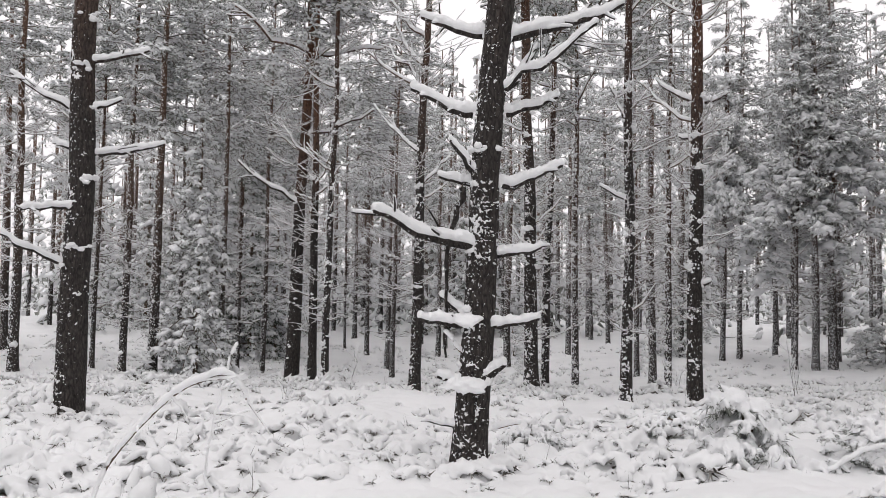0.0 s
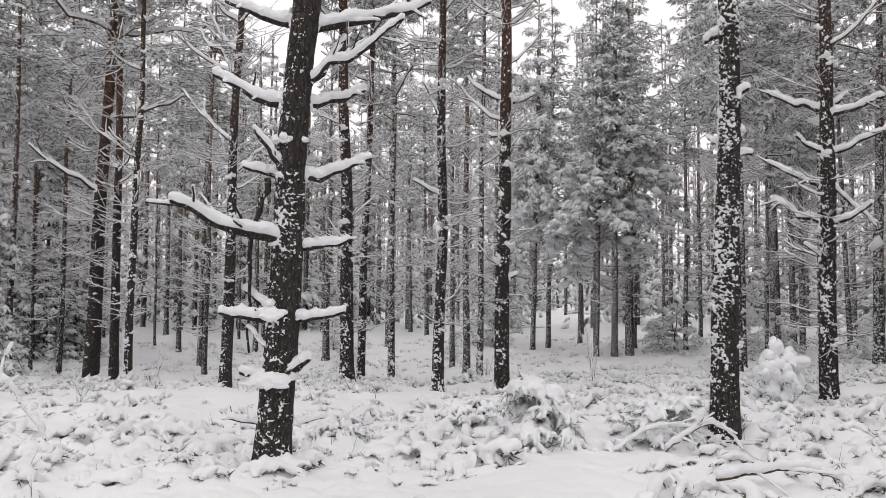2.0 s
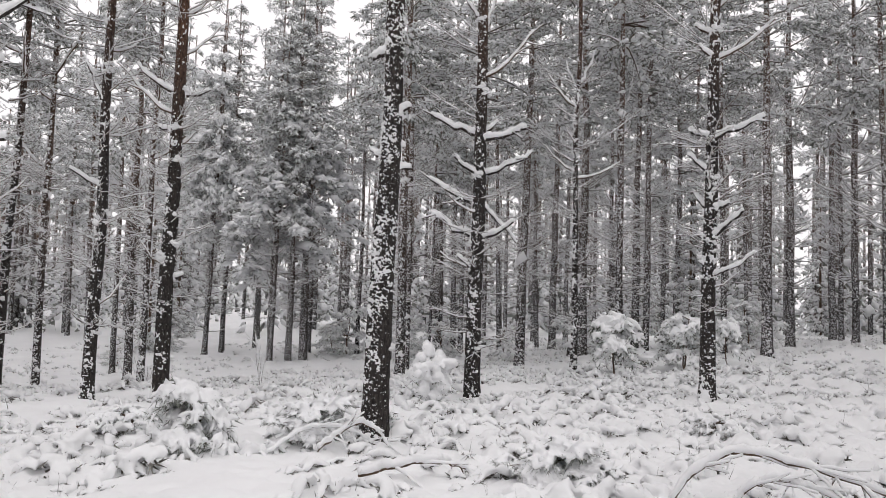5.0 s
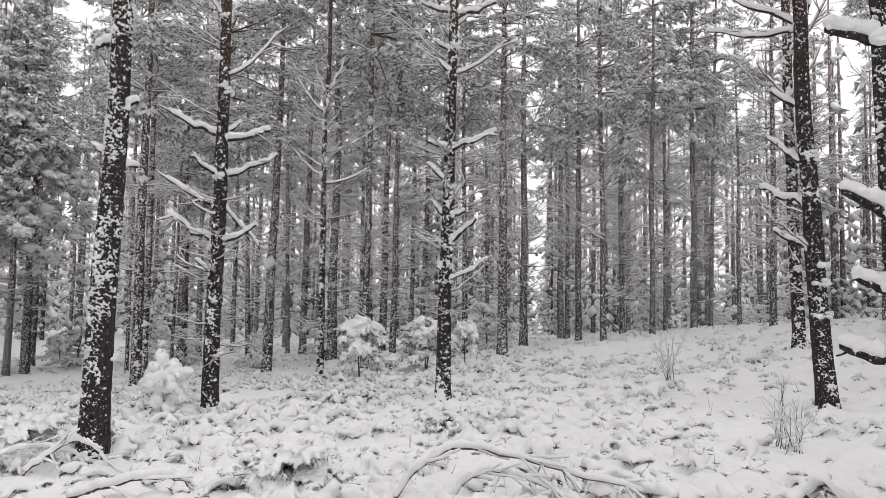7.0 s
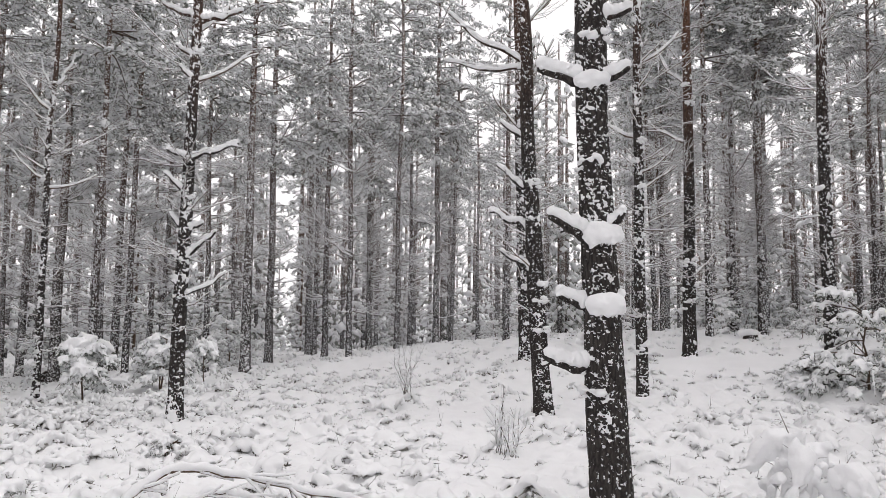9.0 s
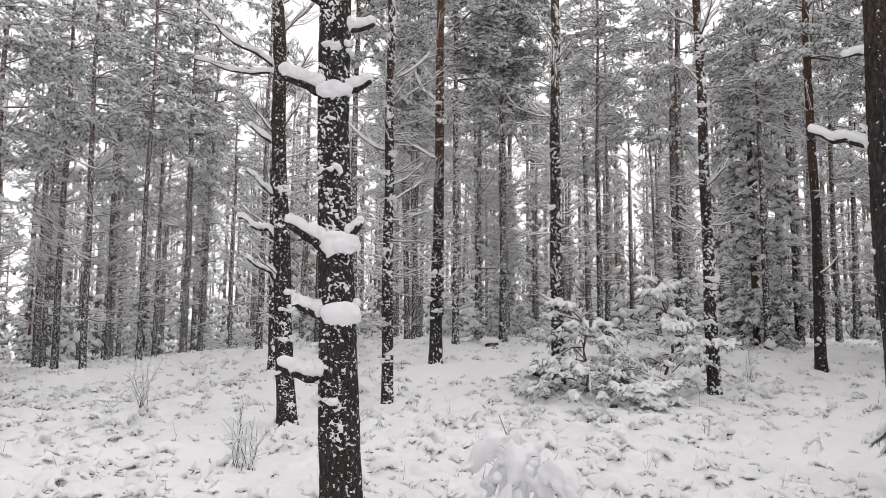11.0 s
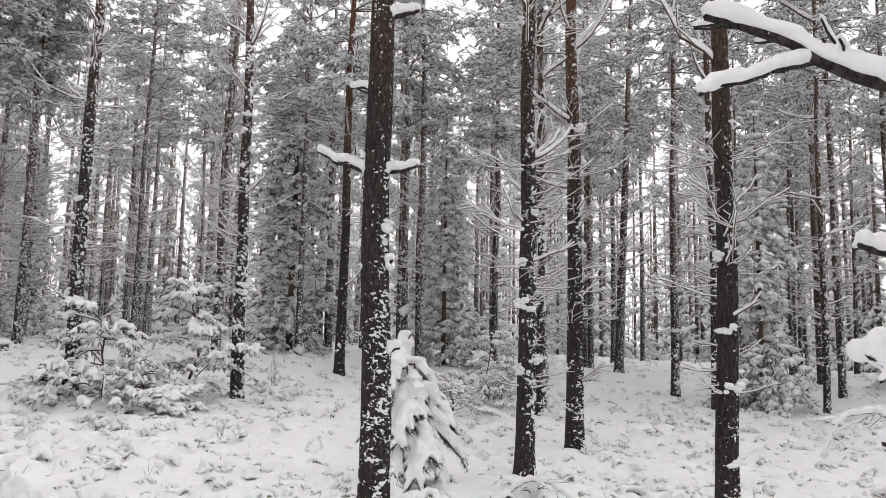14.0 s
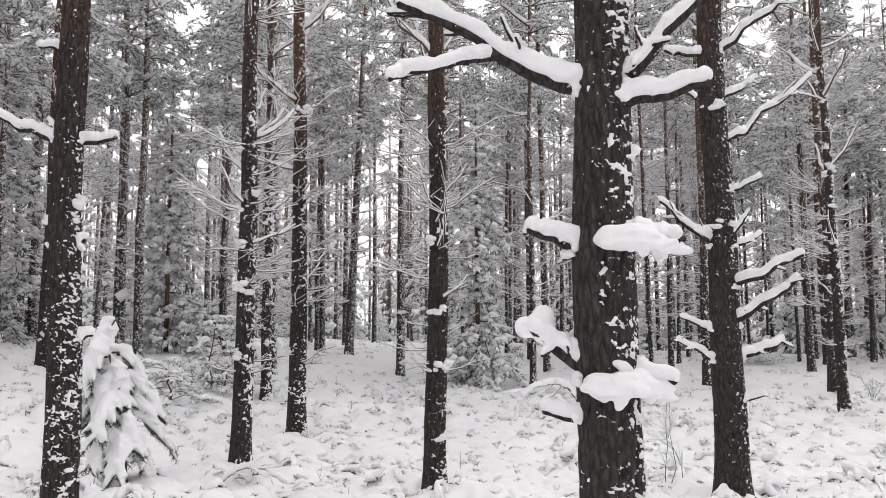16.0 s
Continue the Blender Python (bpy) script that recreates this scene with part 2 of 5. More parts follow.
def clumps(snow, leaf, c, out, size, fingers, blades, width, gen, fine=0, droop=0.9, cap=1.0, blade=0.75):
    """Shaggy mops of needles about each centre: a cap of snow, snow fingers that hang from it, dark blades below."""
    n = len(c)
    if not n:
        return
    flat = unit(out * np.array([1, 1, 0.25]))
    lumps(snow, c + np.stack([0 * size, 0 * size, size * 0.08], -1), along_axes(flat + gen.normal(0, 0.3, (n, 3)), size * gen.uniform(0.4, 0.7, n) * cap, size * gen.uniform(0.3, 0.5, n) * cap, size * gen.uniform(0.18, 0.3, n) * cap), 0.35, gen, fine)
    k = fingers
    ray = unit(flat[:, None] * 0.7 + gen.normal(0, 0.8, (n, k, 3)) * np.array([1, 1, 0.25]))
    way = unit(ray * 0.75 + np.array([0, 0, -1.0]) * droop * gen.uniform(0.2, 1.3, (n, k, 1)))
    p = c[:, None] + ray * (size[:, None] * gen.uniform(0.15, 0.6, (n, k)))[..., None] + way * (size * 0.28)[:, None, None]
    s = (size[:, None] * gen.uniform(0.7, 1.25, (n, k))).ravel()
    lumps(snow, p.reshape(-1, 3), along_axes(way.reshape(-1, 3), s * 0.38, s * 0.17, s * 0.13), 0.3, gen, fine)
    b = max(1, blades // k)
    low = p - np.array([0, 0, 1.0]) * (size * 0.13)[:, None, None]
    needles(leaf, low.reshape(-1, 3), (way + ray * 0.3).reshape(-1, 3), s * blade, b, width, 0.55, gen)


# ---- ground ----
HUMMOCKS = [
    (38, -8, 18, 1.53),
    (22, -30, 14, 0.38),
    (0, 5, 5, -0.07),
    (-8, 13, 7, 0.39),
    (3, 13, 6, 0.18),
    (11, 11, 6, -0.04),
    (8, 5, 5, -0.01),
    (13, 3, 5, -0.19),
    (17, -3, 6, 0.16),
    (10, -7, 6, -0.50),
    (22, 4, 8, 0.54),
    (3, -8, 6, 0.00),
    (0, 28, 12, -1.18),
    (20, 18, 10, -0.20),
    (14, -18, 9, -0.05),
    (-14, 4, 10, -0.44),
    (-4, -10, 9, -0.24),
]
GROUND_BASE = 0.284

LATTICE = np.random.default_rng(11).uniform(-1, 1, (256, 256))


def wave(x, y, size):
    """Smooth value noise with features of the given size."""
    u, v = np.asarray(x) / size + 1000.3, np.asarray(y) / size + 1000.7
    i, j = np.floor(u).astype(int), np.floor(v).astype(int)
    fx, fy = u - i, v - j
    fx, fy = fx * fx * (3 - 2 * fx), fy * fy * (3 - 2 * fy)
    i, j, i1, j1 = i % 256, j % 256, (i + 1) % 256, (j + 1) % 256
    return (LATTICE[i, j] * (1 - fx) + LATTICE[i1, j] * fx) * (1 - fy) + (LATTICE[i, j1] * (1 - fx) + LATTICE[i1, j1] * fx) * fy


SPOT = np.random.default_rng(12).uniform(0, 1, (3, 256, 256))


def puffs(x, y, size):
    """Rounded pillows packed side by side, each of its own height, with creases and gaps between."""
    u, v = np.asarray(x) / size + 1000, np.asarray(y) / size + 1000
    i, j = np.floor(u).astype(int), np.floor(v).astype(int)
    top = np.zeros_like(u)
    for a in (-1, 0, 1):
        for b in (-1, 0, 1):
            p, q = (i + a) % 256, (j + b) % 256
            d = (u - i - a - SPOT[0, p, q]) ** 2 + (v - j - b - SPOT[1, p, q]) ** 2
            w = SPOT[2, p, q]
            top = np.maximum(top, np.sqrt(np.maximum(0, 0.62 * (0.5 + w) - d)) * (0.35 + 0.65 * w))
    return top


def land(x, y):
    """The broad lie of the land."""
    z = np.zeros_like(np.asarray(x, float)) + GROUND_BASE
    for a, b, s, h in HUMMOCKS:
        z = z + h * np.exp(-((x - a) ** 2 + (y - b) ** 2) / (2 * s * s))
    return z


def open_snow(x, y):
    """How far low heath pokes through: 0 on smooth drifts, 1 in the thick of it."""
    return np.clip(1.0 + 0.9 * wave(x + 40, y, 2.6) + 0.4 * wave(x, y + 9, 0.9), 0.3, 1.0)


def heath_relief(x, y):
    """Snow on low heath: soft heaps and finger-wide pads, 0 in the gaps between them."""
    u = x + 0.06 * wave(x, y, 0.17) + 0.03 * wave(x + 5, y, 0.07)
    v = y + 0.06 * wave(x + 9, y, 0.17) + 0.03 * wave(x, y + 5, 0.07)
    return 0.14 * puffs(u, v, 0.21) + 0.07 * puffs(u + 3, v, 0.11)


def snow_top(x, y):
    """The snow's surface, lumpy over the heath."""
    return land(x, y) + 0.05 * wave(x, y, 1.4) + 0.04 * wave(x, y, 0.6) + open_snow(x, y) * (heath_relief(x, y) - 0.10)


def height(x, y):
    return float(snow_top(np.array([x]), np.array([y]))[0])


def build_ground():
    near = np.concatenate([np.exp(np.linspace(math.log(0.7), math.log(5.2), 60)), np.exp(np.linspace(math.log(5.23), math.log(15), 280)),
                           np.exp(np.linspace(math.log(15.05), math.log(60), 120))])
    far = np.exp(np.linspace(math.log(63), math.log(3500), 26))
    r = np.concatenate([[0.02, 0.25, 0.5], near, far])
    ang = np.radians(np.concatenate([np.linspace(-38, 172, 900), np.linspace(176, 318, 72)[:-1]]))
    rr, aa = np.meshgrid(r, ang, indexing="ij")
    x, y = rr * np.sin(aa), rr * np.cos(aa)
    even = land(x, y) + 0.05 * wave(x, y, 1.4) + 0.04 * wave(x, y, 0.6)
    rough = np.clip((rr - 0.9) / 1.3, 0, 1) * np.clip((103 - np.abs(np.degrees(aa) - 67)) / 6, 0, 1)
    z = even + rough * (snow_top(x, y) - even)
    z = np.where(rr > 60, land(x, y), z)
    n, k = rr.shape
    i, j = np.meshgrid(np.arange(n - 1), np.arange(k), indexing="ij")
    jn = (j + 1) % k
    q = np.stack([i * k + j, (i + 1) * k + j, (i + 1) * k + jn, i * k + jn], -1).reshape(-1, 4)[:, ::-1]
    s = Soup().add(np.stack([x, y, z], -1), q)
    ob = new("ground", s.mesh("ground", SNOW_GROUND))
    tagged(ob, "uneven snow-covered forest floor over low heath", "ground", kind="structure")


build_ground()


# ---- pines ----
def stem_line(h, lx, ly, dia, gen):
    """The stem's centre line and radius as functions of height."""
    ph = gen.uniform(0, 6.28, 4)
    amp = gen.uniform(0.01, 0.035, 2) * min(1.0, dia * 5)

    def at(z):
        z = np.asarray(z, float)
        wob = np.minimum(1, z / 3)
        return np.stack([lx * z + wob * (amp[0] * np.sin(z * 0.9 + ph[0]) + amp[1] * 0.5 * np.sin(z * 2.1 + ph[1])),
                         ly * z + wob * (amp[1] * np.sin(z * 0.8 + ph[2]) + amp[0] * 0.5 * np.sin(z * 2.3 + ph[3])), z], -1)

    def radius(z):
        z = np.asarray(z, float)
        return dia / 2 * (np.clip(1.06 - 0.86 * z / h, 0.05, None) + 0.28 * np.exp(-np.maximum(z, 0) / 0.16))

    return at, radius


def plated_stem(h, at, radius, back, gen):
    """A stem with furrowed bark plates worked into its surface; its seam lies at the angle back."""
    z = np.concatenate([[-0.25], np.arange(0.0, 6.6, 0.045), np.linspace(7, h, 8)])
    ang = back + np.linspace(0, 2 * math.pi, 48, endpoint=False)
    zz, aa = np.meshgrid(z, ang - back, indexing="ij")
    k = gen.uniform(0, 50)
    turn = aa + 0.25 * wave(aa, zz * 2 + k, 0.5)
    furrow = np.abs(wave(turn + k, zz * 0.33, 0.30)) + 0.6 * np.abs(wave(turn + 7, zz * 0.5 + k, 0.19))
    plate = 0.015 * np.minimum(1.0, furrow * 2.2) + 0.004 * wave(aa, zz, 0.06) + 0.012 * wave(aa * 0.5, zz + k, 0.7)
    r = radius(zz) - 0.008 + plate
    c = at(z)[:, None]
    v = c + np.stack([np.cos(ang)[None] * r, np.sin(ang)[None] * r, 0 * r], -1)
    n, m = r.shape
    i, j = np.meshgrid(np.arange(n - 1), np.arange(m), indexing="ij")
    jn = (j + 1) % m
    q = np.stack([i * m + j, i * m + jn, (i + 1) * m + jn, (i + 1) * m + j], -1).reshape(-1, 4)
    return Soup().add(v, q)


def stem_mesh(h, at, radius, sides, gen, plaster, back=0.0, clad=False):
    z = np.concatenate([[-0.25, 0.0, 0.08, 0.18, 0.35], np.linspace(0.7, h, 22 if sides > 9 else 12)])
    p = at(z)
    s = Soup()
    if sides > 18:
        s = plated_stem(h, at, radius, back, gen)
    else:
        s.add(*tube(p, radius(z), sides, rough=0.05 if sides > 9 else 0.03, gen=gen))
    mine = BARK if gen.random() < 0.65 else BARK_GREY
    return s.mesh("trunk", BARK_CLEAN if plaster < 0.45 else BARK_CLAD if clad else BARK_FAR if sides < 9 else mine)


def flecks(at, radius, count, zmax, size, gen, fine):
    """Pats of wind-blown snow stuck to the bark."""
    s = Soup()
    z = zmax * gen.random(count * 3) ** 1.15
    ang = gen.uniform(0, 2 * math.pi, count * 3)
    nrm = np.stack([np.cos(ang), np.sin(ang), 0 * ang], -1)
    hold = 0.16 + 0.9 * np.maximum(0, nrm @ np.array(WIND))
    patch = 0.45 + 1.3 * wave(ang * 1.3, z * 3.0, 0.5) + 0.5 * wave(ang + 9, z, 1.6)
    keep = gen.random(count * 3) < hold * np.clip(patch, 0.05, 1)
    z, nrm = z[keep][:count], nrm[keep][:count]
    n = len(z)
    c = at(z) + nrm * (radius(z)[:, None] * 0.99)
    side = np.cross(np.array([0, 0, 1.0]), nrm)
    w = size * gen.lognormal(-0.25, 0.45 if fine == 2 else 0.65, n)
    up = np.tile([0, 0, 1.0], (n, 1)) + side * gen.normal(0, 0.5, (n, 1))
    axes = np.stack([side * (w * gen.uniform(0.7, 1.5, n))[:, None], unit(up) * (w * gen.uniform(0.6, 1.2, n))[:, None],
                     nrm * (w * 0.6)[:, None]], 1)
    lumps(s, c, axes, 0.14 if fine == 2 else 0.35, gen, fine)
    return s


def snow_shell(at, radius, back, gen, plaster, sides, dz, zmax, grain):
    """Wind-blown snow clinging to the stem: a skin that lies under the bark where there is none."""
    z = np.arange(0.0, zmax, dz)
    ang = back + np.linspace(0, 2 * math.pi, sides, endpoint=False)
    zz, aa = np.meshgrid(z, ang, indexing="ij")
    arc = (aa - back) * float(radius(1.5)) + gen.uniform(0, 90)
    lift = zz + gen.uniform(0, 90)
    arc2 = arc + 0.4 * grain * wave(arc, lift, grain)
    f = 0.50 * wave(arc2, lift * 1.5, grain) + 0.50 * wave(arc2 + 4, lift * 1.4 + 0.5 * arc2, grain * 0.55) + 0.28 * wave(arc, lift, grain * 2.2) + 0.20 * wave(arc, lift, 0.13) + 0.20 * wave(arc, lift, 0.5)
    f = f + (0.15 + 0.24 * plaster) * (np.cos(aa) * WIND[0] + np.sin(aa) * WIND[1])
    f = f + 0.16 * wave(arc2 + 9, lift, grain * 0.3)
    over = f - (0.64 - 0.31 * plaster) + 0.30 * np.exp(-zz / 0.2)
    t = np.clip(over / 0.13, 0, 1)
    t = t * t * (3 - 2 * t)
    r = radius(zz) - 0.022 + t * (0.026 + 0.022 * np.clip(over, 0, 0.6))
    v = at(z)[:, None] + np.stack([np.cos(aa) * r, np.sin(aa) * r, 0 * r], -1)
    n, m = r.shape
    i, j = np.meshgrid(np.arange(n - 1), np.arange(m), indexing="ij")
    jn = (j + 1) % m
    q = np.stack([i * m + j, i * m + jn, (i + 1) * m + jn, (i + 1) * m + j], -1)
    hold = (t[:-1] > 0) | (t[1:] > 0)
    hold = hold | np.roll(hold, -1, 1)
    return Soup().add(v, q[hold])


def knots(s, at, radius, gen, count, zmax):
    """Heaps of snow caught where small whorls leave the stem."""
    for z in np.sort(gen.uniform(0.5, zmax, count)):
        n = 9
        a = gen.uniform(0, 2 * math.pi) + gen.normal(0, 0.55, n)
        nrm = np.stack([np.cos(a), np.sin(a), 0 * a], -1)
        h = z + gen.normal(0, 0.025, n)
        c = at(h) + nrm * (radius(h) * gen.uniform(0.95, 1.3, n))[:, None]
        e = gen.uniform(0.022, 0.05, n) * min(1.0, 0.4 + float(radius(z)) * 6)
        lumps(s, c, along_axes(nrm, e * gen.uniform(0.9, 1.6, n), e * gen.uniform(0.9, 1.5, n), e * gen.uniform(0.5, 0.9, n)), 0.22, gen, 1)


def bough(p0, tip, r, gen, sag=0.0, kinks=5):
    """The line of a limb from p0 to tip."""
    p0, tip = np.asarray(p0, float), np.asarray(tip, float)
    t = np.linspace(0, 1, kinks + 2)[:, None]
    length = np.linalg.norm(tip - p0)
    line = p0 + (tip - p0) * t
    line[:, 2] -= sag * length * np.sin(math.pi * t[:, 0])
    line[1:-1] += gen.normal(0, 0.022 * length, (kinks, 3))
    return line


def snow_line(line, r, gen, thick=1.0):
    """A ridge of snow resting on a limb."""
    t = np.linspace(0, 1, max(5, 3 * len(line)))
    src = np.linspace(0, 1, len(line))
    p = np.stack([np.interp(t, src, line[:, i]) for i in range(3)], -1)
    rad = np.interp(t, src, r)
    run = unit(np.gradient(p, axis=0))
    level = np.sqrt(np.clip(1 - run[:, 2] ** 2, 0.05, 1))
    depth = (rad * 1.3 + 0.013 * thick) * gen.uniform(0.85, 1.2, len(t)) * (0.3 + 0.7 * level)
    p[:, 2] += rad * 0.7 + depth * 0.55
    return p, depth


def limb(tree, z0, dx, dy, dz, r, offset=(0.0, 0.0), knob=0.0):
    """A stout broken-off limb with its snow, from height z0 on a pine's stem."""
    gen = np.random.default_rng(int(abs(z0 * 1000 + dx * 517 + dz * 211)) + 3)
    r = r * 0.80
    p0 = STEMS[tree.name][0](z0) + np.array([offset[0], offset[1], 0])
    tip = p0 + np.array([dx, dy, dz])
    line = bough(p0, tip, r, gen, sag=0.05 if dz > 0 else -0.03)
    radii = np.linspace(r, r * 0.55, len(line))
    wood = Soup()
    wood.add(*tube(line, radii, 8, rough=0.12, gen=gen))
    length = np.linalg.norm(tip - p0)
    if dz < -0.8 * length:
        part("branch", wood.mesh("branch", BARK_CLAD), tree, "broken dead branch hanging beside the stem")
        return
    snow = Soup()
    sp, sr = snow_line(line, radii, gen, 1.6)
    snow.add(*tube(sp, sr, 10, flat=0.85, rough=0.13, gen=gen))
    run = unit(tip - p0)
    for _ in range(int(2 + length * 4)):
        k = gen.uniform(0.25, 0.95)
        q = p0 + (tip - p0) * k
        way = unit(run + gen.normal(0, 0.7, 3) + np.array([0, 0, 0.1]))
        sub = bough(q, q + way * length * gen.uniform(0.10, 0.28), r * 0.3, gen, kinks=2)
        rs = np.linspace(r * 0.3, r * 0.16, len(sub))
        wood.add(*tube(sub, rs, 5, gen=gen))
        if abs(way[2]) < 0.8:
            a, b = snow_line(sub, rs, gen, 0.8)
            a[0] = sp[np.argmin(((sp - a[0]) ** 2).sum(1))]
            snow.add(*tube(a, b, 6, flat=0.85, rough=0.15, gen=gen))
    if knob:
        n = 7
        heap = tip - run * 0.6 * knob + np.array([0, 0, 0.7 * knob]) + gen.normal(0, 0.28 * knob, (n, 3))
        lumps(snow, heap, along_axes(gen.normal(size=(n, 3)), gen.uniform(0.6, 0.85, n) * knob, gen.uniform(0.6, 0.8, n) * knob, gen.uniform(0.6, 0.8, n) * knob), 0.08, gen, 2)
    n = 8
    out = np.array([run[0], run[1], 0]) / (math.hypot(run[0], run[1]) + 1e-6)
    side = np.array([-out[1], out[0], 0])
    swing = np.sort(gen.normal(0, 0.22, n))
    swing[3] = 0.0
    face = out * np.cos(swing)[:, None] + side * np.sin(swing)[:, None]
    rt = float(STEMS[tree.name][1](z0))
    root = p0 + face * (rt * gen.uniform(0.95, 1.15, (n, 1))) + np.stack([0 * swing, 0 * swing, gen.uniform(-0.3, 1.3, n) * r - 0.4 * np.abs(swing) * r], -1)
    if abs(offset[0]) + abs(offset[1]) < 0.01:
        e = min(0.027, max(r * 0.85, 0.18 * rt))
        root[3] = sp[np.argmin(np.abs(np.linalg.norm(sp - p0, axis=1) - rt))]
        lumps(snow, root, along_axes(face, gen.uniform(0.7, 1.05, n) * e, gen.uniform(0.8, 1.2, n) * e, gen.uniform(0.5, 0.8, n) * e), 0.12, gen, 2)
    b = part("branch", wood.mesh("branch", BARK_CLAD if r > 0.016 else TWIG), tree, "bare dark limb under snow")
    cap = part("snow_cap", snow.mesh("snow_cap", SNOW), b, "thick ridge of white snow")
    soften(cap, 0.010 if r > 0.02 else 0.008, 3)


def whorl_pad(tree, z, start, end, reach, thick):
    """A thick cushion of snow round part of the stem, lying on short stubs; bearings in degrees."""
    gen = np.random.default_rng(int(z * 1000))
    at, radius = STEMS[tree.name]
    base, rt = at(z), float(radius(z))
    wood, snow = Soup(), Soup()
    for k in np.linspace(0, 1, 7):
        a = math.radians(start + (end - start) * k)
        out = np.array([math.cos(a), math.sin(a), 0.0])
        far = rt + reach * (0.35 + 0.65 * k) * gen.uniform(0.8, 1.1)
        tip = base + out * far + np.array([0, 0, gen.uniform(-0.03, 0.03)])
        if gen.random() < 0.5 or k == 1:
            wood.add(*tube(bough(base, tip, 0.02, gen, kinks=2), [0.022, 0.02, 0.016, 0.012], 7, rough=0.15, gen=gen))
        n = 7
        u = np.linspace(0.95 * rt, far * 0.97, n)
        c = base + out * u[:, None] + gen.normal(0, 0.012, (n, 3))
        swell = np.sin(np.linspace(0.75, 2.7, n))
        c[:, 2] += 0.45 * thick * swell + 0.01 - 0.05 * (u / far) ** 3
        lumps(snow, c, along_axes(np.tile(out, (n, 1)) + gen.normal(0, 0.2, (n, 3)), np.full(n, 0.055), gen.uniform(0.04, 0.075, n), thick * 0.62 * swell * gen.uniform(0.8, 1.1, n)), 0.1, gen, 2)
    m = 14
    k = gen.uniform(0, 1, m)
    a = np.radians(start + (end - start) * k)
    out = np.stack([np.cos(a), np.sin(a), 0 * a], -1)
    far = rt + reach * (0.35 + 0.65 * k) * gen.uniform(0.5, 0.95, m)
    hang = base + out * far[:, None] + np.stack([0 * k, 0 * k, gen.uniform(-0.05, 0.02, m)], -1)
    lumps(snow, hang, along_axes(out * 0.5 + np.array([0, 0, -1.0]) + gen.normal(0, 0.3, (m, 3)), gen.uniform(0.03, 0.065, m), gen.uniform(0.02, 0.035, m), gen.uniform(0.018, 0.03, m)), 0.15, gen, 2)
    b = part("branch", wood.mesh("branch", BARK_CLAD), tree, "short broken stubs of a whorl")
    soften(part("snow_cap", snow.mesh("snow_cap", SNOW), b, "deep cushion of white snow"), 0.011, 5)


def dead_twigs(z0, z1, count, reach, gen, dense):
    """Bare side branches in rough whorls about an upright stem, with a line of snow on each."""
    wood, snow = Soup(), Soup()
    whorls = np.sort(gen.uniform(z0, z1, max(3, count // 4)))
    for _ in range(count):
        z = gen.choice(whorls) + gen.normal(0, 0.05)
        a = gen.uniform(0, 2 * math.pi)
        length = reach * gen.uniform(0.35, 1.1) * (0.5 + 0.5 * (z - z0) / (z1 - z0))
        rise = gen.uniform(-0.12, 0.35) + 0.75 * gen.uniform(0.2, 1.2) * (z - z0) / (z1 - z0)
        p0 = np.array([0, 0, z])
        tip = p0 + length * np.array([math.cos(a), math.sin(a), rise])
        line = bough(p0, tip, 0.01, gen, sag=0.07, kinks=2 if dense else 1)
        r = gen.uniform(0.004, 0.009) if dense else gen.uniform(0.007, 0.013)
        wood.add(*tube(line, np.linspace(r, r * 0.4, len(line)), 3, gen=gen, caps=False))
        snow.add(*tube(line + np.array([0, 0, r * 1.3]), np.linspace(r * 1.75, r * 1.1, len(line)), 4 if dense else 3, rough=0.25, gen=gen, caps=False))
        run = unit(tip - p0)
        for _ in range(6 if dense else 4):
            k = gen.uniform(0.2, 0.95)
            q = p0 + (tip - p0) * k
            way = unit(run + gen.normal(0, 0.6, 3) * np.array([1, 1, 0.6]))
            sub = np.stack([q, q + way * length * gen.uniform(0.2, 0.5)])
            wood.add(*tube(sub, [r * 0.45, r * 0.25], 3, gen=gen, caps=False)) if dense else None
            snow.add(*tube(sub + np.array([0, 0, 0.008]), [r * 0.95, r * 0.65], 3, gen=gen, caps=False))
    return wood, snow


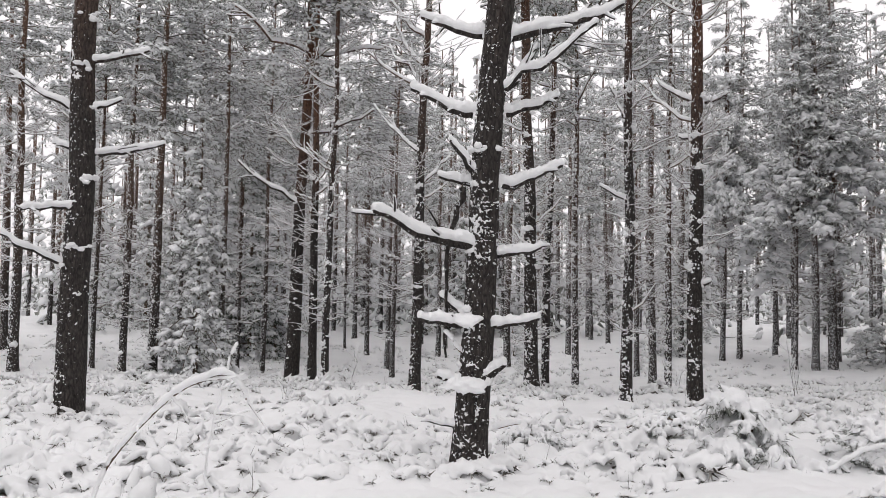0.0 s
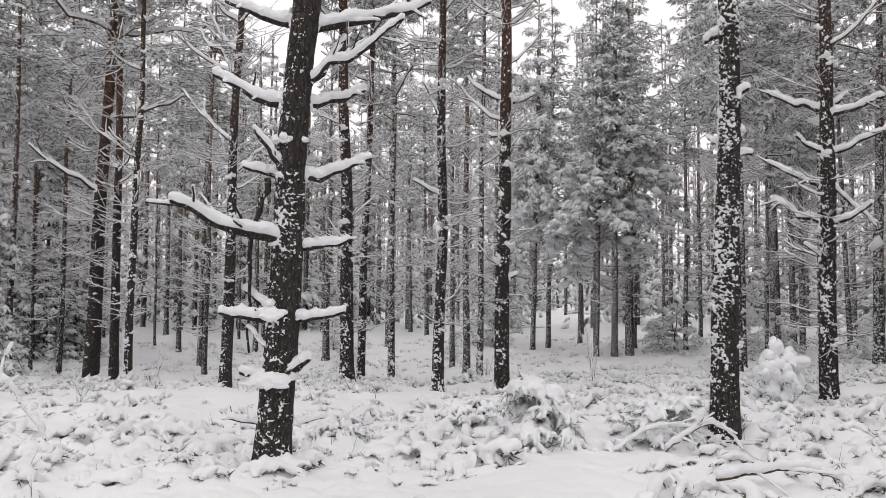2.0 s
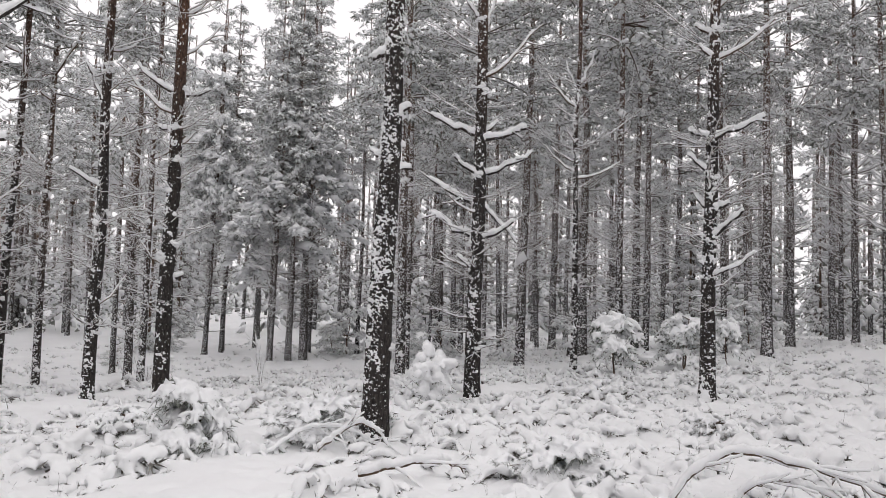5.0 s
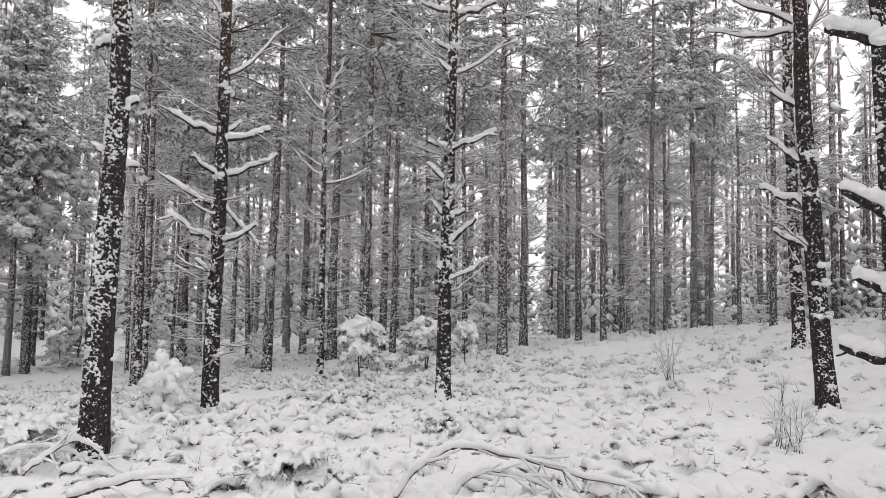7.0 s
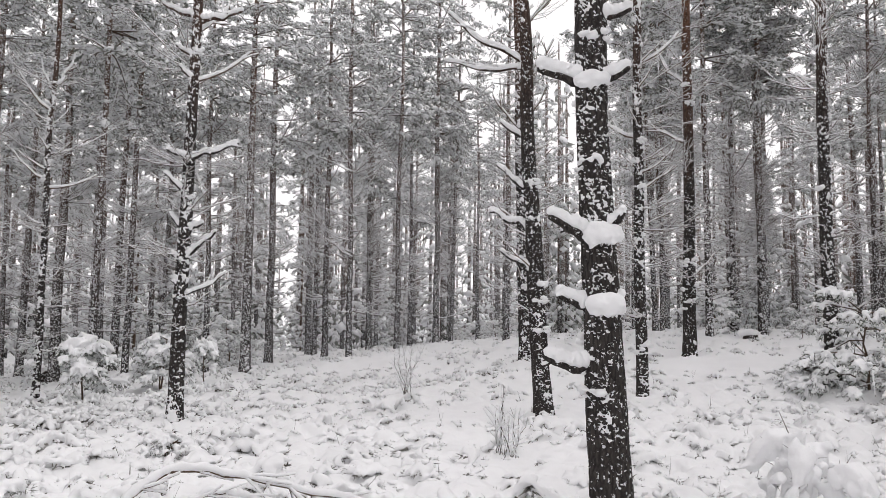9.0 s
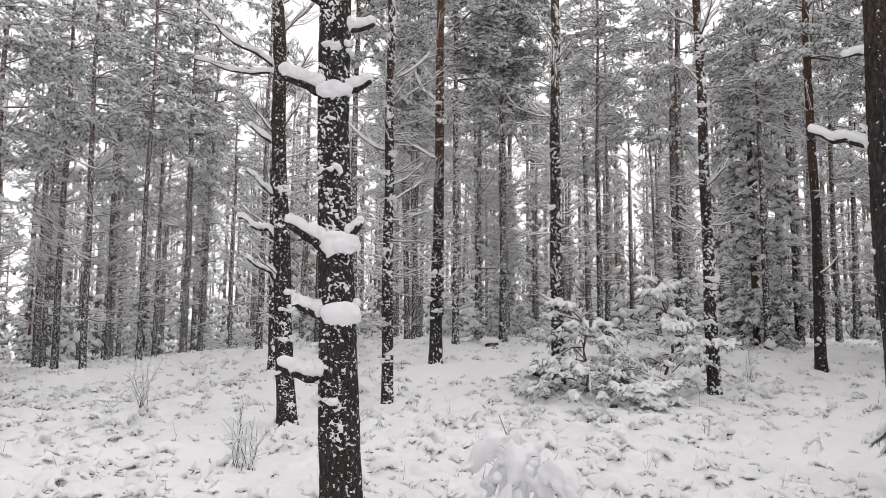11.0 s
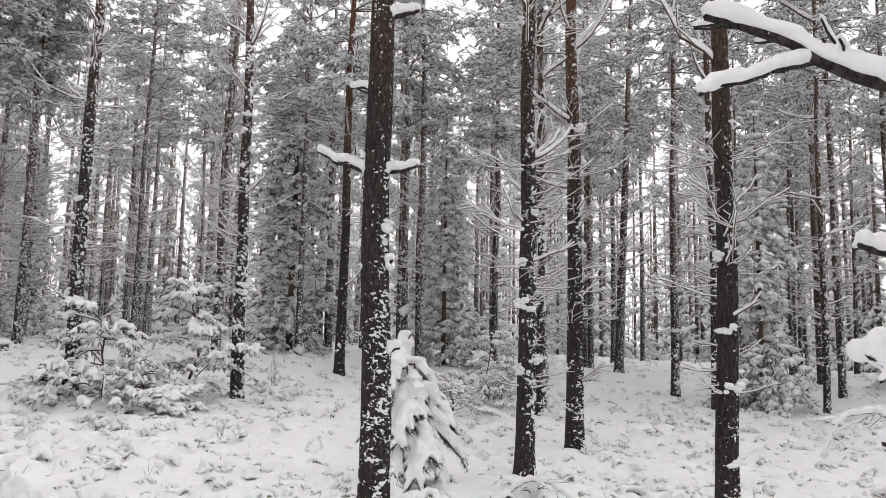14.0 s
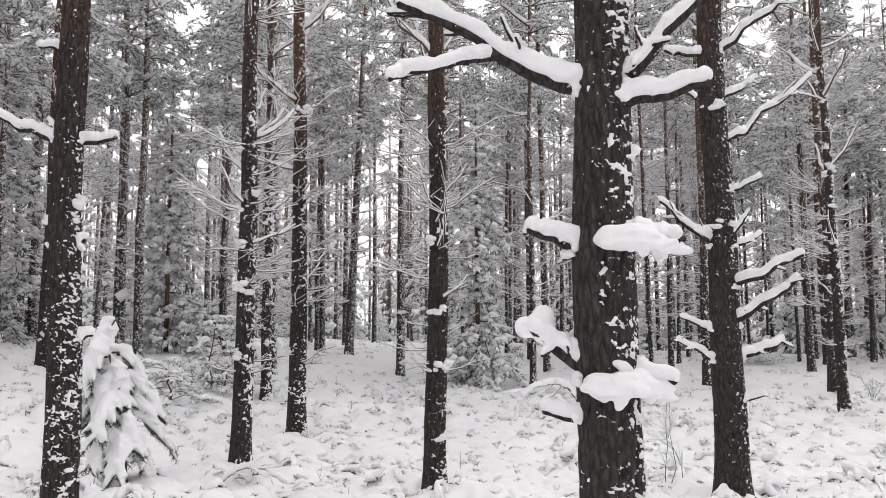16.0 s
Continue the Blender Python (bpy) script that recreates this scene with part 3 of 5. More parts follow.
def crown(seed, length, reach, whorls, sprays, fingers, blades, width, size, green, droop=0.5, lift=0.75, load=1.0):
    """A pine's living crown, its foot at z 0: rising branches that bow at the tips, hung with snowy mops of needles."""
    gen = np.random.default_rng(seed)
    wood, leaf, snow = Soup(), Soup(), Soup()
    cs, ds, ss = [], [], []
    t = np.linspace(0, 1, 4)
    for w in range(whorls):
        k = max(0.0, (w + gen.uniform(-0.3, 0.3)) / whorls)
        z = length * k
        spread = reach * (0.35 + 0.65 * min(1.0, k * 3.0 + 0.35)) * max(0.1, (1 - k) ** 0.8)
        for _ in range(gen.integers(4, 7)):
            a = gen.uniform(0, 2 * math.pi)
            d = spread * gen.uniform(0.45, 1.15)
            rise, bow = lift * gen.uniform(0.35, 1.2) * (0.55 + 0.6 * k), droop * gen.uniform(0.5, 1.4) * (1.2 - k)
            out = np.array([math.cos(a), math.sin(a), 0])
            line = np.array([0, 0, z]) + d * (out * t[:, None] + np.array([0, 0, 1.0]) * (rise * t - bow * t ** 2)[:, None])
            line[1:] += gen.normal(0, 0.04 * d, (3, 3))
            wood.add(*tube(line, np.linspace(0.017, 0.006, 4), 3, gen=gen, caps=False))
            snow.add(*tube(line + np.array([0, 0, 0.015]), np.linspace(0.020, 0.012, 4), 3, rough=0.25, gen=gen, caps=False))
            m = max(2, int(round(sprays * d / reach)))
            u = gen.uniform(0.35, 1.05, m)
            p = np.stack([np.interp(u, t, line[:, i]) for i in range(3)], -1)
            side = np.array([-out[1], out[0], 0]) * (gen.normal(0, 0.30, (m, 1)) * d * (1.25 - u[:, None]))
            p = p + side + np.stack([0 * u, 0 * u, gen.normal(0.0, 0.07, m) * d], -1)
            cs.append(p), ds.append(unit(out + side / d + gen.normal(0, 0.25, (m, 3)))), ss.append(size * gen.uniform(0.55, 1.45, m) * (1.1 - 0.4 * k))
    c, d, s = np.concatenate(cs), np.concatenate(ds), np.concatenate(ss)
    clumps(snow, leaf, c, d, s, fingers, blades, width, gen, 0, 0.9, load)
    return wood.mesh("crown_wood", TWIG), leaf.mesh("needles", green, False), snow.mesh("crown_snow", SNOW_FAR)


CROWNS = [crown(30 + i, 7.4, 1.7, 14, 19.0, 5, 10, 0.11, 0.15, RIMED, load=0.85) for i in range(5)]
CROWNS_FAR = [crown(50 + i, 7.4, 1.6, 13, 13.0, 4, 8, 0.12, 0.19, HAZY_FROSTED, load=0.85) for i in range(5)]
LADEN = [crown(40 + i, 7.4, 2.2, 12, 42.0, 6, 6, 0.10, 0.20, RIMED, 0.75, 0.5, 1.6) for i in range(2)]


def twig_pair(seed, count, dense):
    gen = np.random.default_rng(seed)
    wood, snow = dead_twigs(1.0, 6.6, count, 1.15 if dense else 1.3, gen, dense)
    return wood.mesh("deadwood", TWIG), snow.mesh("branch_snow", SNOW_FAR)


TWIGS = [twig_pair(70 + i, 56, True) for i in range(4)]
TWIGS_FAR = [twig_pair(80 + i, 64, False) for i in range(4)]


def limb_pair(seed):
    """A bare branch along +x, a metre long, with its snow."""
    gen = np.random.default_rng(seed)
    line = bough((0, 0, 0), (1.0, 0, gen.uniform(0.0, 0.5)), 0.02, gen, sag=0.06, kinks=3)
    radii = np.linspace(0.017, 0.007, len(line))
    wood, snow = Soup(), Soup()
    wood.add(*tube(line, radii, 5, rough=0.1, gen=gen))
    a, b = snow_line(line, radii, gen, 1.0)
    snow.add(*tube(a, b * 0.85, 6, rough=0.12, gen=gen))
    for _ in range(4):
        k = gen.uniform(0.3, 0.9)
        q = np.array([np.interp(k, np.linspace(0, 1, len(line)), line[:, i]) for i in range(3)])
        sub = bough(q, q + 0.3 * unit(np.array([1, 0, 0.2]) + gen.normal(0, 0.6, 3)), 0.01, gen, kinks=1)
        wood.add(*tube(sub, [0.007, 0.006, 0.003], 4, gen=gen, caps=False))
        snow.add(*tube(sub + np.array([0, 0, 0.012]), [0.012, 0.012, 0.007], 4, rough=0.2, gen=gen))
    return wood.mesh("branch", TWIG), snow.mesh("snow_cap", SNOW)


SIDE_LIMBS = [limb_pair(90 + i) for i in range(8)]


def side_limbs(tree, at, gen, count):
    for z in np.sort(gen.uniform(1.2, 8.2, count)):
        wood, snow = SIDE_LIMBS[gen.integers(0, len(SIDE_LIMBS))]
        p, size = at(z), gen.uniform(0.35, 1.0) * (0.45 + 0.13 * z)
        b = part("branch", wood, tree)
        b.matrix_basis = pose(p[0], p[1], p[2], 0, gen.uniform(-14, 10) - 4 * z, gen.uniform(0, 360)) @ Matrix.Diagonal((size, size, size * 1.15, 1))
        part("snow_cap", snow, b)


STEMS = {}
count_pines = [0]


def pine(x, y, dia, lx=0.0, ly=0.0, plaster=0.8, h=None, foot=None, wide=None, laden=False, bare=False, sink=0.0):
    """A Scots pine at x, y with its stem's thickness and lean."""
    count_pines[0] += 1
    gen = np.random.default_rng(1000 + count_pines[0])
    away = math.hypot(x, y)
    h = h or gen.uniform(12.0, 15.5) * (0.9 + 0.4 * min(dia, 0.3))
    if away < 10:
        label = "tall dark-barked pine plastered with snow, bare lower limbs"
    elif dia > 0.2:
        label = "snow-dusted pine with ruddy upper stem among others"
    else:
        label = "slender snowy pine in the dense forest"
    tree = thing("pine_tree", x, y, height(x, y) - 0.03 - sink, label, "tree", "pines of the forest")
    at, radius = stem_line(h, lx, ly, dia, gen)
    STEMS[tree.name] = (at, radius)
    part("trunk", stem_mesh(h, at, radius, 20 if away < 11.5 else 14 if away < 18 else 8, gen, plaster, math.atan2(y, x), away < 17.5), tree)
    if away < 22:
        if away < 17.5:
            fine = (140, 0.0075, 4.2, 0.026) if away < 6 else (110, 0.009, 5.4, 0.027) if away < 9.5 else (60, 0.016, 6.5, 0.034) if away < 12.5 else (44, 0.022, 6.5, 0.04)
            s = snow_shell(at, radius, math.atan2(y, x), gen, plaster, *fine)
            if away > 5:
                knots(s, at, radius, np.random.default_rng(3000 + count_pines[0]), 8 if bare else 14, 6.0)
        else:
            s = flecks(at, radius, int(320 * plaster), 8.0, 0.024, gen, 0)
        part("trunk_snow", s.mesh("trunk_snow", SNOW), tree, "pats of snow stuck to the bark", "stuff")
    turn = gen.uniform(0, 360)
    foot = foot or (gen.uniform(7.0, 8.5) if away < 18 else gen.uniform(5.6, 7.2) if away < 25 else gen.uniform(5.0, 7.4))
    c = at(foot)
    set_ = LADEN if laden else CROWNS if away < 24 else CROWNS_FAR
    wood, leaf, snow = set_[gen.integers(0, len(set_))]
    tall = (h - foot) / 7.4
    wide = wide or gen.uniform(0.85, 1.25)
    place = pose(c[0], c[1], c[2], math.degrees(-ly), math.degrees(lx), turn) @ Matrix.Diagonal((wide, wide, tall, 1))
    crown_part = part("crown", wood, tree, "ragged snow-laden crown")
    crown_part.matrix_basis = place
    part("needles", leaf, crown_part, "grey-green needles")
    part("crown_snow", snow, crown_part, "snow lying on the sprays", "stuff")
    if 8 < away < 17 and not bare:
        side_limbs(tree, at, gen, 16)
    elif 9.5 < away < 18.5:
        side_limbs(tree, at, gen, 9)
    if away > (12 if bare else 9):
        tw, ts = (TWIGS if away < 22 else TWIGS_FAR)[gen.integers(0, 4)]
        lower = part("deadwood", tw, tree, "bare dead side branches", "stuff")
        lower.matrix_basis = pose(0, 0, gen.uniform(-0.3, 0.4), math.degrees(-ly), math.degrees(lx), gen.uniform(0, 360)) @ Matrix.Diagonal((1, 1, gen.uniform(0.85, 1.15), 1))
        part("branch_snow", ts, lower, "lines of snow on the branches", "stuff")
    return tree


tree = pine(-4.42, 10.37, 0.330, 0.005, 0.002, 0.5, bare=True, sink=0.19)
limb(tree, 3.40, -0.35, -0.01, 0.13, 0.034)
limb(tree, 3.38, 0.74, 0.70, 0.27, 0.037)
limb(tree, 4.54, 0.79, 0.03, 0.14, 0.034)
limb(tree, 2.71, -0.46, -0.50, -0.07, 0.034)
limb(tree, 2.02, -0.77, -0.53, 0.39, 0.034)
limb(tree, 3.94, 0.45, 0.05, 0.13, 0.030)
limb(tree, 3.89, -0.80, -0.19, 0.44, 0.030)
tree = pine(0.26, 7.54, 0.266, 0.058, -0.003, 0.68, bare=True, sink=0.05)
limb(tree, 3.78, -0.66, 0.18, 0.22, 0.043)
limb(tree, 3.74, 1.15, 0.28, 0.45, 0.049)
limb(tree, 3.17, 0.41, 0.15, 0.58, 0.038)
limb(tree, 3.29, 0.84, -0.33, 0.51, 0.030)
limb(tree, 3.07, -0.68, 0.11, 0.27, 0.046)
limb(tree, 3.08, 0.60, 0.13, 0.21, 0.038)
limb(tree, 2.48, -0.31, -0.20, 0.35, 0.038)
limb(tree, 2.49, -0.40, 0.10, 0.08, 0.033)
limb(tree, 2.46, 0.68, 0.15, 0.23, 0.038)
limb(tree, 1.91, -0.90, -0.44, 0.29, 0.051)
limb(tree, 1.89, 0.52, 0.15, 0.08, 0.033)
limb(tree, 1.31, -0.50, -0.17, 0.03, 0.038)
limb(tree, 1.33, -0.32, 0.13, 0.19, 0.038)
limb(tree, 1.29, 0.49, -0.20, 0.06, 0.033)
limb(tree, 0.80, -0.31, -0.08, 0.05, 0.038)
limb(tree, 0.77, 0.19, 0.02, 0.12, 0.043)
limb(tree, 0.40, 0.42, 0.05, 0.05, 0.016)
limb(tree, 0.95, -0.27, -0.07, 0.27, 0.016)
limb(tree, 0.44, -0.38, -0.04, 0.04, 0.022)
limb(tree, 3.78, -0.08, 0.12, 0.66, 0.033)
whorl_pad(tree, 1.33, 255, 190, 0.10, 0.05)
whorl_pad(tree, 0.80, 285, 190, 0.13, 0.06)
limb(tree, 0.80, 0.24, -0.12, 0.16, 0.050)
limb(tree, 2.46, -0.13, 0.02, -0.55, 0.036, (-0.20, 0.02))
limb(tree, 1.95, 0.00, 0.02, -0.95, 0.022, (-0.30, 0.04))
tree = pine(-3.14, 17.85, 0.295, 0.028, 0.005, 0.4, bare=True)
limb(tree, 3.83, -1.17, -0.67, 0.79, 0.043)
limb(tree, 7.10, -1.38, -1.06, 0.66, 0.043)
limb(tree, 7.17, 1.75, 0.79, 0.47, 0.037)
limb(tree, 5.31, 1.50, -0.47, 0.47, 0.037)
limb(tree, 4.57, 0.57, 0.45, 0.96, 0.037)
tree = pine(-0.46, 15.48, 0.208, 0.018, 0.001, 0.5, bare=True)
limb(tree, 4.39, -0.92, 0.40, 0.99, 0.031)
limb(tree, 5.67, -0.68, 0.28, 0.83, 0.031)
limb(tree, 6.53, -0.71, 0.21, 0.82, 0.031)
limb(tree, 3.76, 0.57, 0.18, 0.68, 0.026)
limb(tree, 2.81, -0.56, 0.14, 0.64, 0.026)
tree = pine(2.96, 13.51, 0.185, 0.009, -0.002, 0.6, bare=True)
limb(tree, 3.24, -0.49, -0.06, 0.21, 0.028)
limb(tree, 4.52, -0.32, -0.01, 0.64, 0.028)
tree = pine(3.82, 12.76, 0.232, 0.005, -0.001, 0.4, bare=True)
limb(tree, 4.62, -0.52, 0.37, 0.47, 0.036)
limb(tree, 4.62, 0.46, 0.02, 0.16, 0.036)
limb(tree, 4.07, -0.22, 0.17, 0.08, 0.031)
limb(tree, 1.83, 0.21, -0.11, 0.09, 0.036)
tree = pine(4.58, 7.78, 0.247, 0.010, -0.006, 0.85, bare=True)
limb(tree, 3.38, 0.11, -0.16, 0.07, 0.035)
limb(tree, 4.05, -0.17, 0.16, -0.07, 0.041)
limb(tree, 2.82, 0.19, -0.10, 0.00, 0.027)
limb(tree, 2.88, -0.13, 0.17, 0.13, 0.027)
tree = pine(7.51, 10.02, 0.225, 0.002, -0.002, 0.6, bare=True)
limb(tree, 4.00, -0.46, 0.64, 0.33, 0.042)
limb(tree, 4.01, 0.23, -0.10, 0.21, 0.038)
limb(tree, 3.92, 0.36, -0.61, 0.12, 0.042)
limb(tree, 3.35, -0.44, 0.05, 0.27, 0.033)
limb(tree, 3.39, 0.71, -0.36, 0.40, 0.033)
limb(tree, 2.94, -0.46, 0.66, 0.41, 0.038)
limb(tree, 2.97, 0.49, -0.28, -0.57, 0.025)
limb(tree, 2.43, -0.40, 0.66, 0.40, 0.038)
limb(tree, 2.41, 0.27, -0.48, 0.27, 0.038)
limb(tree, 1.96, -0.26, 0.11, 0.20, 0.033)
limb(tree, 5.67, -0.17, 0.22, 0.42, 0.033)
tree = pine(9.88, 7.73, 0.209, 0.006, -0.008, 0.65, bare=True)
limb(tree, 5.80, -0.17, 0.50, 0.23, 0.038)
limb(tree, 5.76, 0.47, -0.43, 0.26, 0.042)
limb(tree, 5.19, -0.21, 0.18, 0.13, 0.033)
limb(tree, 4.84, -0.22, 0.09, 0.17, 0.029)
limb(tree, 3.70, -0.29, 0.17, 0.09, 0.033)
limb(tree, 3.70, 0.22, -0.67, 0.22, 0.033)
limb(tree, 3.20, -0.17, 0.28, 0.27, 0.033)
limb(tree, 2.64, -0.07, 0.24, 0.29, 0.038)
limb(tree, 2.67, 0.06, -0.25, 0.08, 0.038)
limb(tree, 2.26, -0.06, 0.15, 0.05, 0.038)
limb(tree, 2.26, 0.08, -0.47, 0.37, 0.038)
limb(tree, 1.72, 0.15, -0.63, 0.33, 0.021)
limb(tree, 1.72, -0.12, 0.04, 0.21, 0.033)
tree = pine(11.03, 2.78, 0.219, -0.013, 0.053, 0.72, bare=True)
limb(tree, 4.78, 0.03, 1.15, 0.90, 0.034)
limb(tree, 4.72, 0.07, 1.20, 0.26, 0.026)
limb(tree, 4.83, 0.10, -0.15, 0.39, 0.034)
limb(tree, 3.70, -0.03, 0.37, 0.30, 0.041)
limb(tree, 3.02, -0.01, 0.46, 0.37, 0.034)
limb(tree, 2.52, 0.05, 0.61, 0.25, 0.038)
limb(tree, 1.96, -0.23, 0.40, 0.23, 0.034)
tree = pine(6.62, 1.21, 0.275, -0.006, 0.037, 0.68, bare=True)
whorl_pad(tree, 3.29, 150, 225, 0.015, 0.07)
whorl_pad(tree, 2.09, 170, 250, 0.02, 0.11)
whorl_pad(tree, 1.57, 165, 255, 0.02, 0.12)
limb(tree, 3.28, -0.16, 0.37, 0.11, 0.061)
limb(tree, 3.27, -0.03, -0.29, 0.10, 0.049)
limb(tree, 3.25, -0.07, -0.03, 0.17, 0.040)
limb(tree, 2.06, -0.23, 0.31, 0.17, 0.063)
limb(tree, 2.06, -0.07, -0.20, 0.20, 0.052)
limb(tree, 1.55, -0.11, 0.29, 0.11, 0.052)
limb(tree, 1.53, -0.01, -0.16, 0.11, 0.046)
limb(tree, 1.09, -0.19, 0.39, 0.11, 0.058)
limb(tree, 2.65, -0.05, -0.01, 0.13, 0.046)
limb(tree, 3.99, -0.16, 0.23, 0.06, 0.052)
limb(tree, 3.79, -0.02, -0.31, 0.04, 0.040)
tree = pine(6.52, -2.75, 0.225, 0.001, 0.003, 0.42, bare=True)
limb(tree, 2.88, 0.27, 0.41, 0.17, 0.032)
limb(tree, 2.87, -0.25, -0.25, 0.04, 0.034)
limb(tree, 2.88, 0.03, 0.14, 0.14, 0.023)
limb(tree, 2.08, 0.07, 0.10, 0.18, 0.036)
limb(tree, 2.07, -0.09, -0.10, 0.08, 0.041)
limb(tree, 3.58, 0.11, 0.21, -0.00, 0.023)
limb(tree, 4.20, -0.16, -0.26, 0.04, 0.041)
limb(tree, 4.21, 0.11, 0.00, 0.32, 0.027)
limb(tree, 1.43, -0.11, -0.15, 0.03, 0.032)
tree = pine(2.50, -3.59, 0.269, 0.007, 0.004, 0.95, bare=True)
limb(tree, 2.60, 0.64, 0.68, 0.42, 0.045)
limb(tree, 2.81, 0.25, 0.62, -0.21, 0.023, (0.29, 0.21))
limb(tree, 2.60, -0.46, -0.13, 0.38, 0.040)
limb(tree, 2.55, -0.48, -0.10, 0.01, 0.037)
limb(tree, 1.88, 0.21, 0.27, 0.08, 0.037)
limb(tree, 1.89, -0.33, -0.08, -0.00, 0.043)
whorl_pad(tree, 1.89, 132, 210, 0.24, 0.08)
limb(tree, 1.28, 0.20, 0.28, 0.24, 0.047, knob=0.07)
limb(tree, 1.35, -0.06, 0.04, 0.14, 0.028)
limb(tree, 1.30, -0.28, -0.09, -0.01, 0.033)
whorl_pad(tree, 1.27, 110, 215, 0.13, 0.07)
limb(tree, 1.12, 0.21, 0.20, 0.04, 0.028)
limb(tree, 1.90, -0.09, -0.01, 0.02, 0.047)
limb(tree, 1.28, -0.02, 0.01, -0.01, 0.043)
limb(tree, 2.28, -0.14, -0.08, 0.02, 0.017)
limb(tree, 1.85, 0.14, 0.11, -0.02, 0.017)
tree = pine(4.05, -7.97, 0.289, 0.001, 0.001, 0.52, bare=True)
limb(tree, 3.36, -0.76, -0.51, 0.67, 0.029)
limb(tree, 2.36, 0.34, 0.54, 0.44, 0.035)
limb(tree, 2.36, -0.28, -0.02, 0.34, 0.026)
limb(tree, 2.33, -0.28, -0.25, 0.16, 0.026)
limb(tree, 1.97, -0.77, 0.00, 0.26, 0.040)
limb(tree, 1.59, -0.68, -0.07, 0.45, 0.043)
limb(tree, 1.57, 0.32, 0.24, 0.12, 0.026)
limb(tree, 1.27, -0.43, -0.30, 0.20, 0.040)
limb(tree, 1.27, 0.30, 0.36, 0.20, 0.026)
limb(tree, 0.90, -0.31, -0.09, 0.06, 0.026)
limb(tree, 3.82, -0.31, -0.33, 0.26, 0.029)
limb(tree, 4.32, 0.29, 0.37, 0.02, 0.035)
limb(tree, 4.32, -0.70, -0.12, 0.40, 0.035)
limb(tree, 2.90, -0.41, -0.03, 0.10, 0.023)
pine(-2.65, 17.53, 0.180, -0.009, -0.001, 0.4)
pine(-2.33, 17.07, 0.151, 0.015, 0.002)
pine(1.80, 16.49, 0.268, -0.024, 0.003, 0.78)
pine(2.16, 17.30, 0.165, 0.019, -0.003)
pine(2.94, 18.23, 0.150, -0.003, 0.000)
pine(5.47, 21.49, 0.196, -0.008, 0.002)
pine(4.83, 17.81, 0.150, 0.005, -0.001)
pine(-9.09, 17.94, 0.219, -0.009, -0.005)
pine(-7.31, 19.31, 0.183, 0.008, 0.003)
pine(-6.55, 19.11, 0.234, 0.006, 0.002)
pine(-13.59, 25.85, 0.281, -0.016, -0.009)
pine(-5.08, 19.41, 0.150, -0.000, -0.000)
pine(-6.25, 32.79, 0.230, -0.012, -0.002)
pine(-7.32, 33.74, 0.190, 0.008, 0.002)
pine(-4.06, 38.82, 0.215, -0.002, -0.000)
pine(-0.09, 33.29, 0.206, 0.001, 0.000)
pine(-3.90, 45.27, 0.220, -0.010, -0.001)
pine(-2.84, 44.90, 0.218, -0.009, -0.001)
pine(-5.46, 47.17, 0.230, -0.011, -0.001)
pine(10.08, 29.59, 0.193, 0.022, -0.008, .8, 12.8, 4.6, 0.75, True)
pine(10.96, 30.34, 0.178, 0.019, -0.007)
pine(12.46, 30.77, 0.183, 0.007, -0.003)
pine(10.74, 25.14, 0.150, 0.018, -0.008)
pine(11.25, 24.86, 0.187, 0.004, -0.002)
pine(11.86, 25.24, 0.153, 0.004, -0.002)
pine(13.23, 27.58, 0.210, 0.001, -0.000)
pine(5.20, 33.64, 0.211, 0.005, -0.001)
pine(7.30, 40.84, 0.172, 0.006, -0.001)
pine(7.54, 37.18, 0.157, -0.022, 0.005)
pine(2.98, 40.03, 0.166, -0.002, 0.000)
pine(9.86, 15.81, 0.215, -0.004, 0.003)
pine(16.03, 23.33, 0.330, -0.014, 0.009)
pine(16.64, 23.29, 0.196, -0.011, 0.008)
pine(16.79, 23.06, 0.176, -0.002, 0.001)
pine(13.49, 16.04, 0.243, 0.013, -0.011, 0.7)
pine(17.26, 17.67, 0.287, -0.002, 0.002, 0.6)
pine(19.09, 20.96, 0.234, 0.005, -0.005)
pine(22.67, 26.02, 0.190, 0.001, -0.000)
pine(22.51, 23.92, 0.181, 0.002, -0.002)
pine(16.53, 15.02, 0.198, 0.006, -0.007)
pine(16.53, 14.64, 0.166, 0.004, -0.004)
pine(24.06, 22.78, 0.205, 0.005, -0.005)
pine(21.43, 17.66, 0.191, 0.005, -0.006)
pine(21.37, 17.01, 0.169, 0.008, -0.011)
pine(23.09, 19.58, 0.167, 0.003, -0.003)
pine(10.16, 29.80, 0.195, 0.015, -0.005)
pine(11.16, 30.83, 0.203, 0.008, -0.003)
pine(14.08, 34.53, 0.206, -0.016, 0.007)
pine(11.55, 25.60, 0.192, -0.000, 0.000, .9, 12.5, 3.6, 1.25, True)
pine(11.93, 25.15, 0.229, -0.002, 0.001)
pine(10.71, 25.20, 0.150, 0.005, -0.002)
pine(14.25, 25.76, 0.162, 0.005, -0.003)
pine(15.83, 27.50, 0.153, -0.004, 0.002)
pine(17.69, 33.84, 0.158, -0.000, 0.000)
pine(7.58, 37.21, 0.183, -0.022, 0.004)
pine(7.21, 39.42, 0.194, -0.023, 0.004)
pine(17.02, 11.49, 0.237, -0.003, 0.005, 0.9)
pine(20.04, 12.80, 0.227, -0.004, 0.006)
pine(17.69, 13.13, 0.150, -0.010, 0.013)
pine(21.26, 11.71, 0.182, -0.002, 0.003)
pine(20.47, 10.52, 0.173, -0.006, 0.012)
pine(24.59, 11.95, 0.150, -0.005, 0.010)
